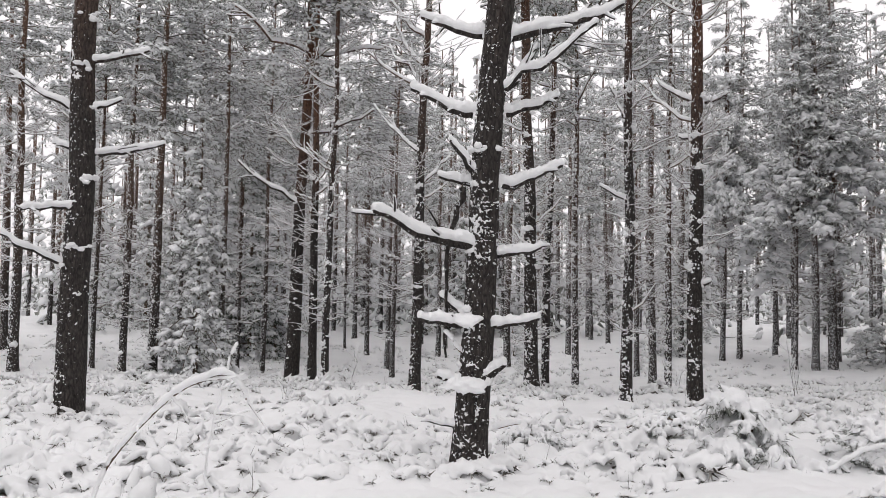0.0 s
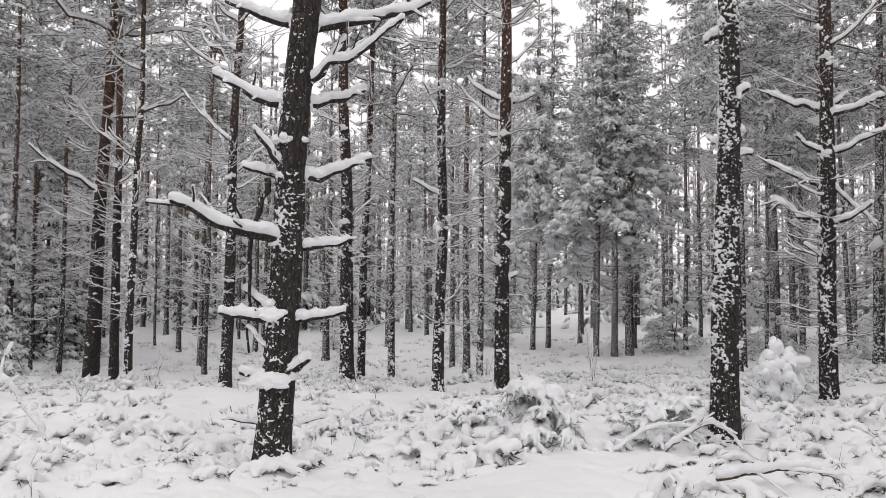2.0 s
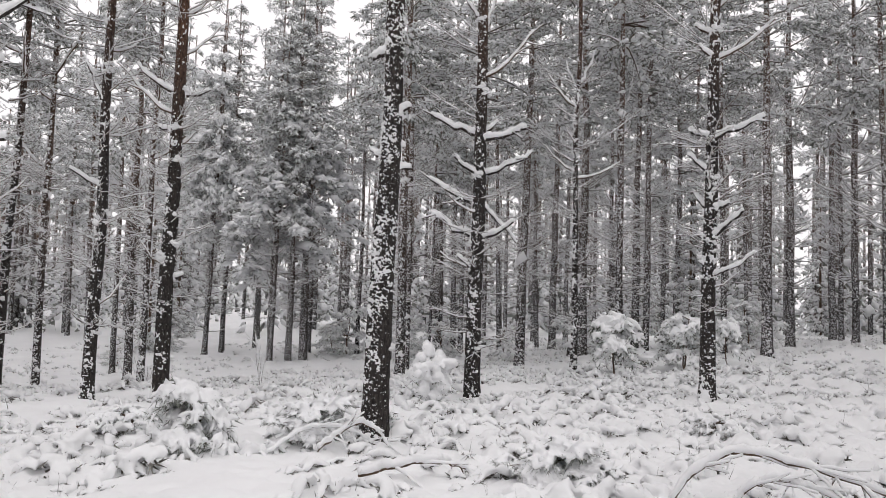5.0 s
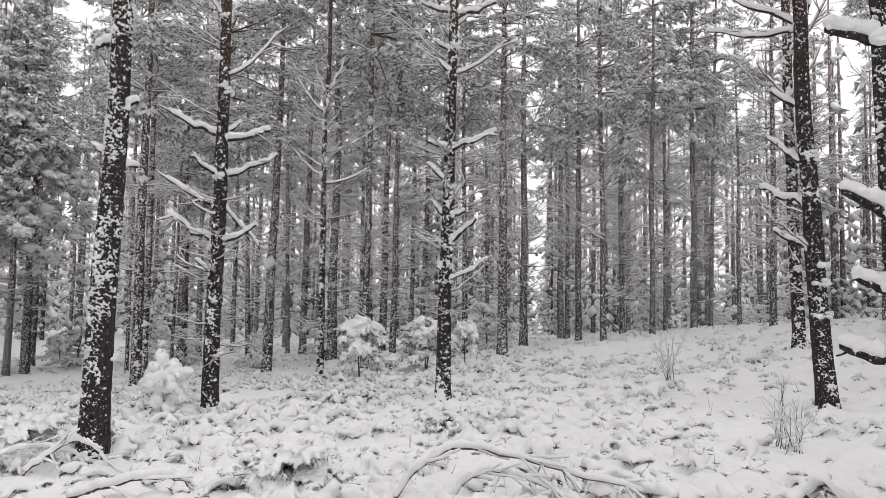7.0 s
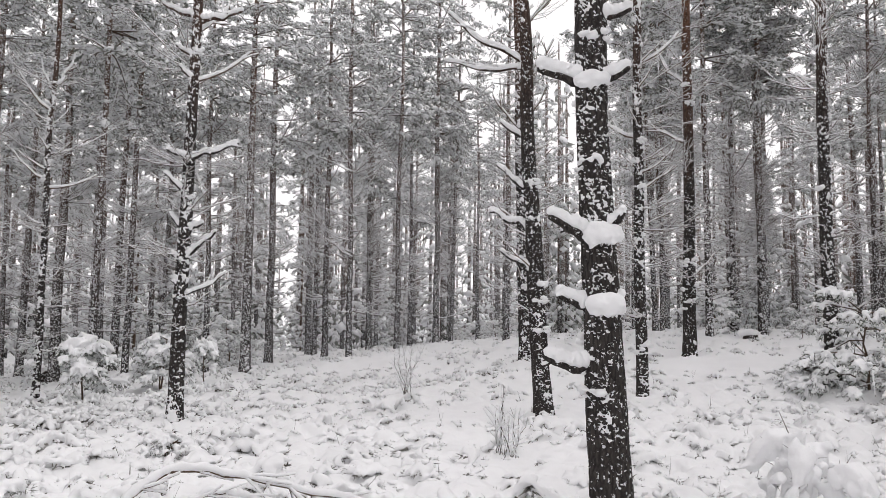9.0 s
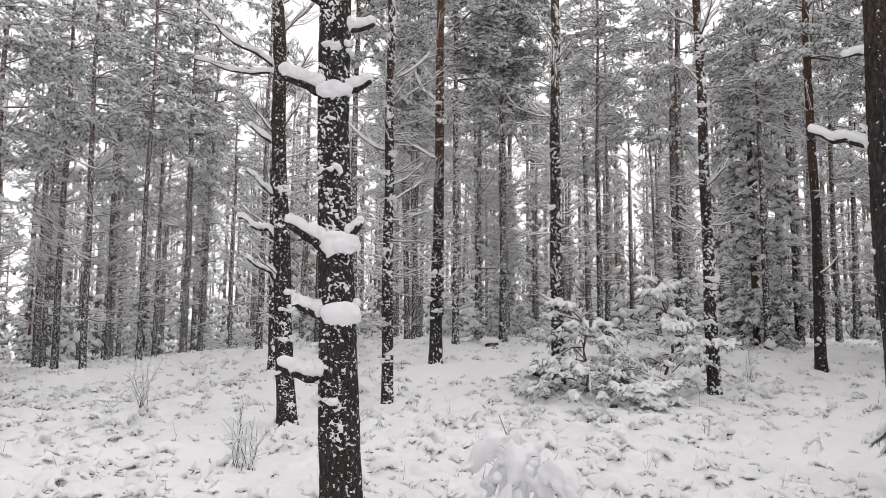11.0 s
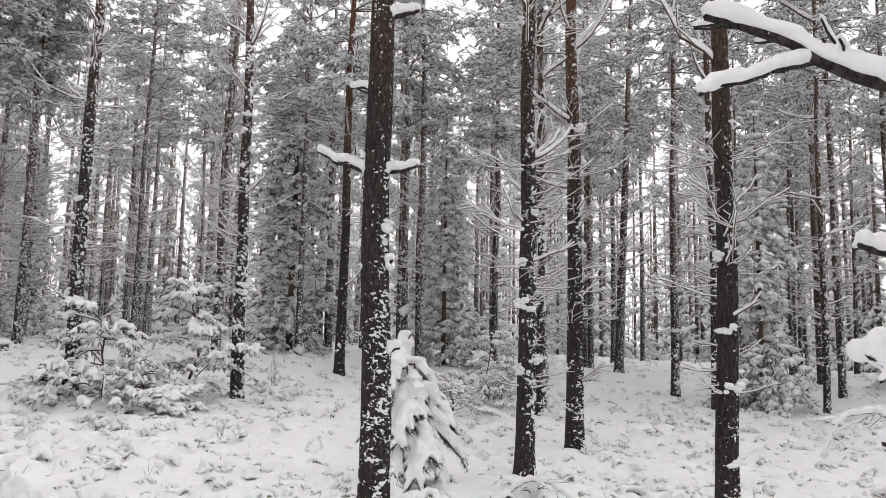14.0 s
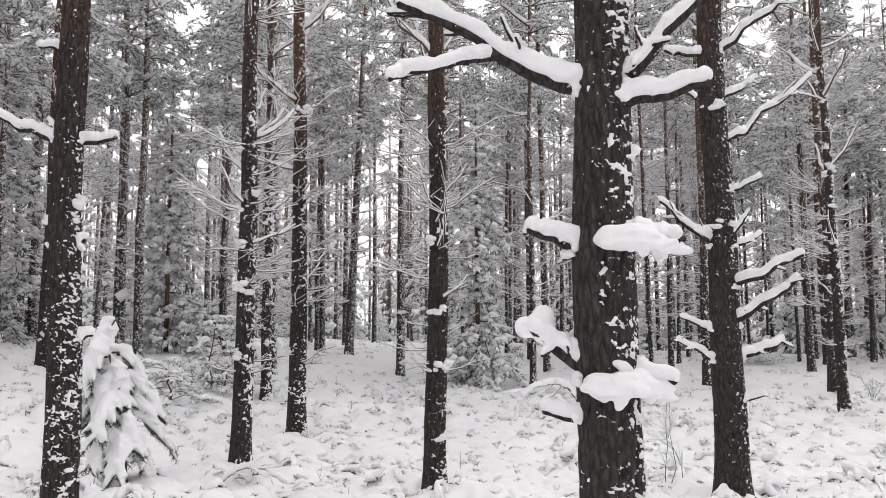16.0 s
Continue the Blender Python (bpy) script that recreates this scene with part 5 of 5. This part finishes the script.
def smothered(seed):
    """A bent sapling lost under a few soft heavy heaps of snow."""
    gen = np.random.default_rng(seed)
    wood, leaf, snow = Soup(), Soup(), Soup()
    t = np.linspace(0, 1, 8)[:, None]
    for i, (a, d, top) in enumerate(((0.2, 0.38, 0.62), (1.5, 0.3, 0.5), (2.7, 0.42, 0.42), (3.6, 0.45, 0.3), (4.6, 0.3, 0.55), (5.5, 0.42, 0.36))):
        out = np.array([math.cos(a), math.sin(a), 0])
        line = out * (0.04 + d * t ** 1.2) + np.array([0, 0, 1.0]) * top * np.sin(t * 2.5) / 0.95 + np.cumsum(gen.normal(0, 0.012, (8, 3)), 0)
        wood.add(*tube(line, np.linspace(0.011, 0.004, 8), 5, gen=gen))
        swell = np.array([0.012, 0.03, 0.055, 0.085, 0.105, 0.11, 0.095, 0.06]) * gen.uniform(0.7, 1.1)
        snow.add(*tube(line + np.array([0, 0, 0.035]), swell * 0.85, 9, flat=0.9, rough=0.28, gen=gen))
        k = gen.integers(3, 8, 14)
        lumps(snow, line[k] + gen.normal(0, 0.06, (14, 3)) + np.array([0, 0, -0.03]), along_axes(out * 0.4 + np.array([0, 0, -0.7]) + gen.normal(0, 0.5, (14, 3)), gen.uniform(0.05, 0.10, 14), gen.uniform(0.025, 0.05, 14), gen.uniform(0.025, 0.05, 14)), 0.2, gen, 2)
        for _ in range(3):
            q = line[gen.integers(2, 6)]
            way = unit(out * 0.5 + gen.normal(0, 0.5, 3) + np.array([0, 0, 0.5]))
            wood.add(*tube(np.stack([q, q + way * 0.10, q + way * 0.16 + gen.normal(0, 0.02, 3)]), [0.003, 0.0022, 0.001], 4, gen=gen))
        c = line[gen.integers(2, 7, 9)] + np.array([0, 0, -0.045])
        needles(leaf, c, np.tile(out + np.array([0, 0, -0.6]), (9, 1)), np.full(9, 0.06), 7, 0.04, 0.7, gen)
    tall = np.array([(0, 0, 0), (0.03, 0.02, 0.4), (0.09, 0.0, 0.62), (0.19, -0.03, 0.86)])
    wood.add(*tube(tall, [0.008, 0.006, 0.004, 0.002], 5, gen=gen))
    return wood.mesh("stems", TWIG), leaf.mesh("foliage", NEEDLE, False), fused(snow.mesh("bush_snow", SNOW), 0.014, 6)


LOW = young_pine(301, 0.60, 0.55, 7, 9, 0.14, 6, 0.013, 1.2, 1.0, RIMED)
DROOPING = young_pine(302, 0.34, 0.70, 5, 9, 0.12, 6, 0.013, 1.1, 0.7, RIMED)
UPRIGHT = bush_meshes(303, 0.30, 0.95, 12, 2.0, 10, 1, 2.3, 0.8, 1.5, 0.014)
PILLOWY = smothered(309)
ROUND = young_pine(304, 1.25, 0.72, 6, 8, 0.19, 6, 0.018, 1.25, 0.85, NEEDLE, 0.35)
JUNIPER = young_pine(305, 2.1, 1.0, 8, 8, 0.155, 6, 0.017, 1.05)
SPRAWLING = young_pine(310, 1.35, 1.2, 6, 9, 0.14, 6, 0.017, 1.05, 0.7)
THICKET = [young_pine(306 + i, 1.5, 0.9, 6, 6, 0.17, 4, 0.0, 1.3, 0.55, HAZY_FROSTED) for i in range(3)]

bush(2.98, 8.31, LOW, "low bush bowed down under pillows of snow", (1.0, 0.9, 1.2))
bush(2.70, 9.48, DROOPING, "low heap of snow-buried twigs", (0.9, 0.7, 0.8), 40)
bush(3.98, 8.19, LOW, "low bush of snow-buried twigs beside a pine", (0.9, 0.8, 0.8), 100)
bush(1.06, 8.86, DROOPING, "low heap of snow-buried twigs", (0.6, 0.5, 0.7), 10)
bush(6.66, 9.85, UPRIGHT, "small upright sapling thick with snow", (0.75, 0.75, 0.8))
bush(11.95, 11.42, ROUND, "rounded young pine bush with snow pillows", (0.9, 0.9, 1.05), 20)
bush(13.45, 11.02, ROUND, "rounded young pine bush with snow pillows", (0.95, 0.95, 0.95), 140)
bush(13.54, 11.00, ROUND, "rounded young pine bush with snow pillows", (0.8, 0.8, 0.8), 250)
bush(14.54, 10.74, ROUND, "rounded young pine bush with snow pillows", (0.6, 0.6, 0.8), 300)
bush(4.71, 5.29, LOW, "sprawling shrub with drooping snow-clad twigs", (0.95, 0.75, 0.72), 60)
bush(4.73, 4.90, LOW, "sprawling shrub with drooping snow-clad twigs", (0.7, 0.7, 0.6), 200)
bush(7.55, 5.97, DROOPING, "low heap of snow-buried twigs", (0.65, 0.6, 0.8), 150)
bush(4.82, 8.07, LOW, "low bush of snow-buried twigs beside a pine", (0.6, 0.6, 0.6), 33)
bush(6.83, -0.11, PILLOWY, "bent sapling smothered in soft snow", (1.0, 1.0, 0.95), 75)
bush(13.91, -2.47, JUNIPER, "young pine bush with snow-laden tufts on the rise")
bush(13.75, -1.35, SPRAWLING, "sprawling bush of bowed snowy branches", (0.95, 0.95, 1.05), 90)
bush(13.45, -1.95, SPRAWLING, "low sprawling branches under snow", (0.7, 0.7, 0.65), 10)
bush(12.78, -6.77, SPRAWLING, "tangled low thicket with snow", (0.65, 0.65, 0.5), 45)
bush(13.52, -8.08, SPRAWLING, "tangled low thicket with snow", (0.6, 0.6, 0.6), 145)
bush(13.82, -7.99, JUNIPER, "young pine bush with snow-laden tufts", (0.6, 0.6, 0.7), 215)
bush(21.60, 0.90, ROUND, "small round snowy bush on the rise", (0.75, 0.75, 0.75), 15)
bush(20.29, -0.83, ROUND, "small round snowy bush on the rise", (0.45, 0.45, 0.4), 115)
bush(12.96, -2.00, LOW, "low bush bowed down under pillows of snow", (1.1, 0.9, 0.7), 50)
bush(14.28, -0.47, LOW, "low bush of snow-buried twigs", (0.9, 0.9, 0.7), 10)


def undergrowth():
    gen = np.random.default_rng(8)
    for i in range(70):
        a, r = math.radians(gen.uniform(-38, 175)), gen.uniform(22, 46)
        x, y = r * math.sin(a), r * math.cos(a)
        s = gen.uniform(0.5, 1.25)
        if -15 < math.degrees(a) < 5 or math.degrees(a) < -25:
            continue
        bush(x, y, THICKET[i % 3], "snowy thicket between far trunks", (s, s, s * gen.uniform(0.6, 1.1)), gen.uniform(0, 360), "far thickets")
    for i in range(26):
        a, r = math.radians(gen.uniform(-40, 175) if i % 2 else gen.uniform(-40, -8)), gen.uniform(27, 52)
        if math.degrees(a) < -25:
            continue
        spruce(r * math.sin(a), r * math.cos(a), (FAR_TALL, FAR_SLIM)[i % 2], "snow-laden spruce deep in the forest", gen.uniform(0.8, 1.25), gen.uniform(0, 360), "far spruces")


undergrowth()


def twig_shrub(x, y, h, spread, stems, label):
    """Thin bare twigs standing out of the snow."""
    gen = np.random.default_rng(int(abs(x * 100 + y * 37)) + 1)
    b = thing("twig_shrub", x, y, height(x, y) - 0.04, label, "shrub", "bare twig shrubs")
    for _ in range(stems):
        way = np.array([gen.normal(0, spread), gen.normal(0, spread), 1.0])
        line = bough((gen.normal(0, 0.04), gen.normal(0, 0.04), 0), way * h * gen.uniform(0.5, 1.0), 0.005, gen, kinks=4)
        wood, snow = Soup(), Soup()
        wood.add(*tube(line, np.linspace(0.005, 0.0015, len(line)), 4, gen=gen))
        for _ in range(11):
            k = gen.integers(1, len(line) - 1)
            sub = np.stack([line[k], line[k] + h * gen.uniform(0.1, 0.28) * unit(way + gen.normal(0, 0.6, 3))])
            wood.add(*tube(sub, [0.0025, 0.001], 3, gen=gen, caps=False))
            snow.add(*tube(sub + np.array([0, 0, 0.004]), [0.007, 0.004], 4, rough=0.3, gen=gen))
        t = part("twig", wood.mesh("twig", HEATH), b)
        part("snow_line", snow.mesh("snow_line", SNOW), t, kind="stuff")
    return b


twig_shrub(12.64, 5.46, 0.85, 0.25, 9, "bare birch twigs standing in snow on the rise")
twig_shrub(8.73, 2.53, 0.62, 0.2, 6, "bare thin twigs poking out of snow")
twig_shrub(15.43, -4.35, 0.8, 0.12, 5, "bare thin saplings poking out of snow")
twig_shrub(11.48, -2.62, 0.28, 0.2, 3, "short bare twigs poking out of snow")
twig_shrub(-1.52, 15.00, 1.05, 0.05, 2, "single thin bare birch sapling")
twig_shrub(6.15, 14.58, 1.2, 0.1, 4, "thin frosted sapling among pines")
twig_shrub(4.51, 16.19, 0.8, 0.2, 6, "bare frosted twigs beside a pine")
twig_shrub(-2.33, 13.02, 0.5, 0.4, 4, "bare broken twigs poking out of snow")
twig_shrub(8.90, 2.73, 0.8, 0.15, 5, "bare thin twigs poking out of snow")
twig_shrub(5.54, -17.03, 0.6, 0.3, 7, "bare birch twigs standing in snow")
twig_shrub(4.77, -8.14, 1.0, 0.12, 3, "bare crooked saplings between two pines")


def bent_stem(x, y, facing, course, r, label, twigs=6, name="bent_sapling"):
    """A sapling or fallen branch along a course of (across, beyond, up) steps for one who faces that bearing, with snow along its back."""
    gen = np.random.default_rng(int(abs(x * 91 + y * 53)) + 2)
    b = thing(name, x, y, height(x, y), label, "sapling" if name == "bent_sapling" else "branch", "fallen and bent wood")
    c, d = math.cos(radians(facing)), math.sin(radians(facing))
    pts = np.array([(u * c + v * d, -u * d + v * c, w) for u, v, w in course])
    t = np.linspace(0, 1, 18)
    src = np.linspace(0, 1, len(pts))
    line = np.stack([np.interp(t, src, pts[:, i]) for i in range(3)], -1)
    for _ in range(2):
        line[1:-1] = (line[:-2] + line[1:-1] * 2 + line[2:]) / 4
    line[1:-1] += gen.normal(0, 0.008, (16, 3))
    radii = np.linspace(r, r * 0.35, len(t))
    wood, snow = Soup(), Soup()
    wood.add(*tube(line, radii, 7, gen=gen))
    sp, sr = snow_line(line, radii, gen, 1.3)
    sp[:, 2] += r * 0.4
    snow.add(*tube(sp, sr, 8, rough=0.15, gen=gen))
    stem = part("stem", wood.mesh("stem", TWIG), b)
    part("snow_cap", snow.mesh("snow_cap", SNOW), stem)
    for _ in range(twigs):
        k = gen.integers(4, len(t) - 1)
        way = unit(unit(line[k] - line[k - 1]) + gen.normal(0, 0.6, 3) + np.array([0, 0, -0.35]))
        sub = bough(line[k], line[k] + way * gen.uniform(0.12, 0.38), 0.005, gen, kinks=2)
        tw, ts = Soup(), Soup()
        rs = np.linspace(r * 0.4, r * 0.2, 4)
        tw.add(*tube(sub, rs, 5, gen=gen))
        a, c2 = snow_line(sub, rs, gen, 0.5)
        ts.add(*tube(a, c2, 6, rough=0.2, gen=gen))
        q = part("twig", tw.mesh("twig", TWIG), b)
        part("snow_line", ts.mesh("snow_line", SNOW), q)
    return b


bent_stem(-2.36, 6.04, 0, [(0, 0, -0.1), (0.1, 0, 0.3), (0.34, 0, 0.7), (0.64, 0.05, 0.98), (0.92, 0.05, 1.09), (1.04, 0.05, 1.0), (1.08, 0.05, 0.9)], 0.012, "slender birch sapling bowed over by snow", 4)
bent_stem(-1.68, 6.83, 0, [(0, 0, -0.05), (0.0, 0, 0.08), (-0.1, 0, 0.2), (-0.03, 0, 0.55), (0.03, 0, 0.8), (0.14, 0, 1.2)], 0.009, "thin crooked bare sapling in the heath", 5)
bent_stem(5.04, 4.37, 43, [(0, 0, 0.0), (0.12, 0, 0.2), (0.38, 0.05, 0.36), (0.62, 0.05, 0.36), (0.95, 0, 0.28), (1.5, 0, 0.12), (1.9, 0, 0.02)], 0.015, "fallen branch arching over the snow", 18, "fallen_branch")
bent_stem(5.35, 4.11, 43, [(0, 0, 0.0), (0.12, -0.05, 0.2), (0.3, -0.1, 0.27), (0.55, -0.1, 0.2), (0.9, -0.15, 0.05)], 0.012, "fallen branch arching over the snow", 14, "fallen_branch")
bent_stem(3.52, 6.18, 24, [(0, 0, 0.04), (0.3, 0, 0.12), (0.6, 0, 0.15), (0.8, 0.1, 0.1), (0.95, 0.1, 0.0)], 0.016, "fallen dark branch half buried in snow", 9, "fallen_branch")
bent_stem(3.86, 7.59, 24, [(0, 0, 0.0), (0.15, 0, 0.15), (0.4, 0, 0.3), (0.55, 0, 0.22), (0.72, 0, 0.0)], 0.014, "fallen dark branch leaning on a pine foot", 12, "fallen_branch")
bent_stem(3.42, 7.80, 24, [(0, 0, 0.0), (0.3, 0.1, 0.2), (0.6, 0.1, 0.26), (0.85, 0.05, 0.2), (1.0, 0, 0.1)], 0.007, "fallen branch half buried in snow", 12, "fallen_branch")
bent_stem(7.81, -4.72, 122, [(0, 0, 0.0), (0.12, 0, 0.12), (0.3, 0, 0.19), (0.5, 0, 0.14), (0.68, 0, 0.0)], 0.013, "fallen branch arching over the snow", 9, "fallen_branch")
bent_stem(6.57, -5.86, 135, [(0, 0, 0.05), (0.2, 0.02, 0.07), (0.42, 0.05, 0.06)], 0.028, "broken log end half buried in snow", 2, "fallen_branch")
bent_stem(4.15, -5.77, 135, [(0.0, 0.1, 1.05), (-0.15, 0, 1.22), (-0.32, 0, 1.24), (-0.5, 0, 1.14)], 0.010, "thin arched twig carrying a line of snow", 4)
bent_stem(2.17, 9.98, 10, [(0, 0, 0.02), (0.35, 0.1, 0.16), (0.8, 0.1, 0.13), (1.2, 0.1, 0.08)], 0.014, "fallen branch half buried in snow", 10, "fallen_branch")
bent_stem(10.43, -3.45, 105, [(0, 0, 0.0), (0.05, 0, 0.1), (0.15, 0, 0.17), (0.2, 0, 0.05)], 0.008, "short bare stick standing out of the snow", 2, "fallen_branch")


def stump(x, y, r, h, label):
    gen = np.random.default_rng(int(abs(x * 31 + y * 17)))
    b = thing("tree_stump", x, y, height(x, y) - 0.05, label, "stump", "stumps")
    wood, snow = Soup(), Soup()
    wood.add(*tube([(0, 0, -0.1), (0, 0, 0.1), (0, 0, h)], [r * 1.25, r * 1.05, r], 12, rough=0.06, gen=gen))
    n = 5
    c = np.stack([gen.normal(0, r * 0.3, n), gen.normal(0, r * 0.3, n), np.full(n, h + r * 0.25)], -1)
    lumps(snow, c, np.tile(np.diag([r * 1.0, r * 0.95, r * 0.55])[None], (n, 1, 1)), 0.12, gen, 2)
    part("wood", wood.mesh("wood", BARK), b)
    part("snow_cap", snow.mesh("snow_cap", SNOW), b, "rounded cap of snow")


stump(17.60, 18.40, 0.17, 0.35, "old stump under a rounded cap of snow")
stump(20.05, 0.23, 0.15, 0.1, "low stump buried in snow on the rise")


# ---- heath under snow ----
def heath():
    gen = np.random.default_rng(9)
    near, away, stems, sprigs = Soup(), Soup(), Soup(), Soup()
    for r0, r1, density, fingers, fine, blades in ((5.2, 8.5, 25.0, 9, 1, 8), (8.5, 11.5, 23.0, 8, 1, 6), (11.5, 18, 17.0, 6, 0, 4), (18, 36, 6.0, 4, 0, 3)):
        snow = near if r1 < 12 else away
        area = math.radians(205) / 2 * (r1 ** 2 - r0 ** 2)
        n = int(area * density)
        a = np.radians(gen.uniform(-36, 169, n))
        r = np.sqrt(gen.uniform(r0 ** 2, r1 ** 2, n))
        x, y = r * np.sin(a), r * np.cos(a)
        broad = np.clip((75 - np.degrees(np.arctan2(x, y))) / 35, 0, 1)
        keep = gen.random(n) < np.clip(open_snow(x, y) * 1.45 - 0.4, 0.03, 1) * (0.75 + 0.25 * broad)
        x, y, broad = x[keep], y[keep], broad[keep]
        n = len(x)
        size = np.clip(gen.lognormal(-2.35, 0.42, n), 0.04, 0.24) * (0.8 + 0.25 * broad)
        tall = size * gen.uniform(0.4, 0.9, n)
        base = np.stack([x, y, snow_top(x, y) - 0.015], -1)
        k = fingers
        b = gen.uniform(0, 2 * math.pi, (n, k))
        q = np.sqrt(gen.random((n, k))) * gen.uniform(0.8, 1.15, (n, k))
        out = np.stack([np.cos(b), np.sin(b), 0 * b], -1)
        c = base[:, None] + out * (q * size[:, None])[..., None]
        c[..., 2] += tall[:, None] * (1 - 0.85 * q * q) * gen.uniform(0.7, 1.15, (n, k))
        way = unit(out + np.array([0, 0, -1.1]) * q[..., None] + gen.normal(0, 0.3, (n, k, 3)))
        m = n * k
        s = (size[:, None] * gen.uniform(0.17, 0.42, (n, k)) + 0.010).ravel()
        lumps(snow, c.reshape(-1, 3), along_axes(way.reshape(-1, 3), s * gen.uniform(0.8, 1.7, m), s * gen.uniform(0.55, 0.95, m), s * gen.uniform(0.45, 0.7, m)), 0.24, gen, fine)
        # frosted sprigs and dark stems that show below and between the snow fingers
        s = s.reshape(n, k)
        low = c - np.array([0, 0, 1.0]) * (s * 0.8)[..., None]
        low[..., 2] = np.maximum(low[..., 2], base[:, None, 2] + 0.012)
        rim = gen.random((n, k)) < 0.5 + 0.3 * broad[:, None]
        pale = rim & (gen.random((n, k)) < 0.45)
        for soup, pick in ((sprigs, pale), (stems, rim & ~pale)):
            needles(soup, low[pick], way[pick] + np.array([0, 0, 0.5]), s[pick] * 1.0 + 0.012, blades, 0.11 if r0 < 9 else 0.17, 0.8, gen)
        few = gen.random(n) < 0.06
        needles(stems, base[few], np.tile([0, 0, 1.0], (few.sum(), 1)), gen.uniform(0.12, 0.22, few.sum()), 4, 0.014, 0.3, gen)
    root = thing("heath", 0, 0, 0, "low heath tufts mostly buried in fresh snow", "heath", kind="stuff")
    part("heath_snow", fused(near.mesh("heath_snow", SNOW_GROUND), 0.021, 3), root, kind="stuff")
    part("heath_snow", away.mesh("heath_snow", SNOW_GROUND), root, kind="stuff")
    part("heath_sprigs", sprigs.mesh("heath_sprigs", FROSTED_HEATH, False), root, "frosted grey sprigs", "stuff")
    part("heath_stems", stems.mesh("heath_stems", HEATH, False), root, "thin brown stems and leaves", "stuff")


heath()
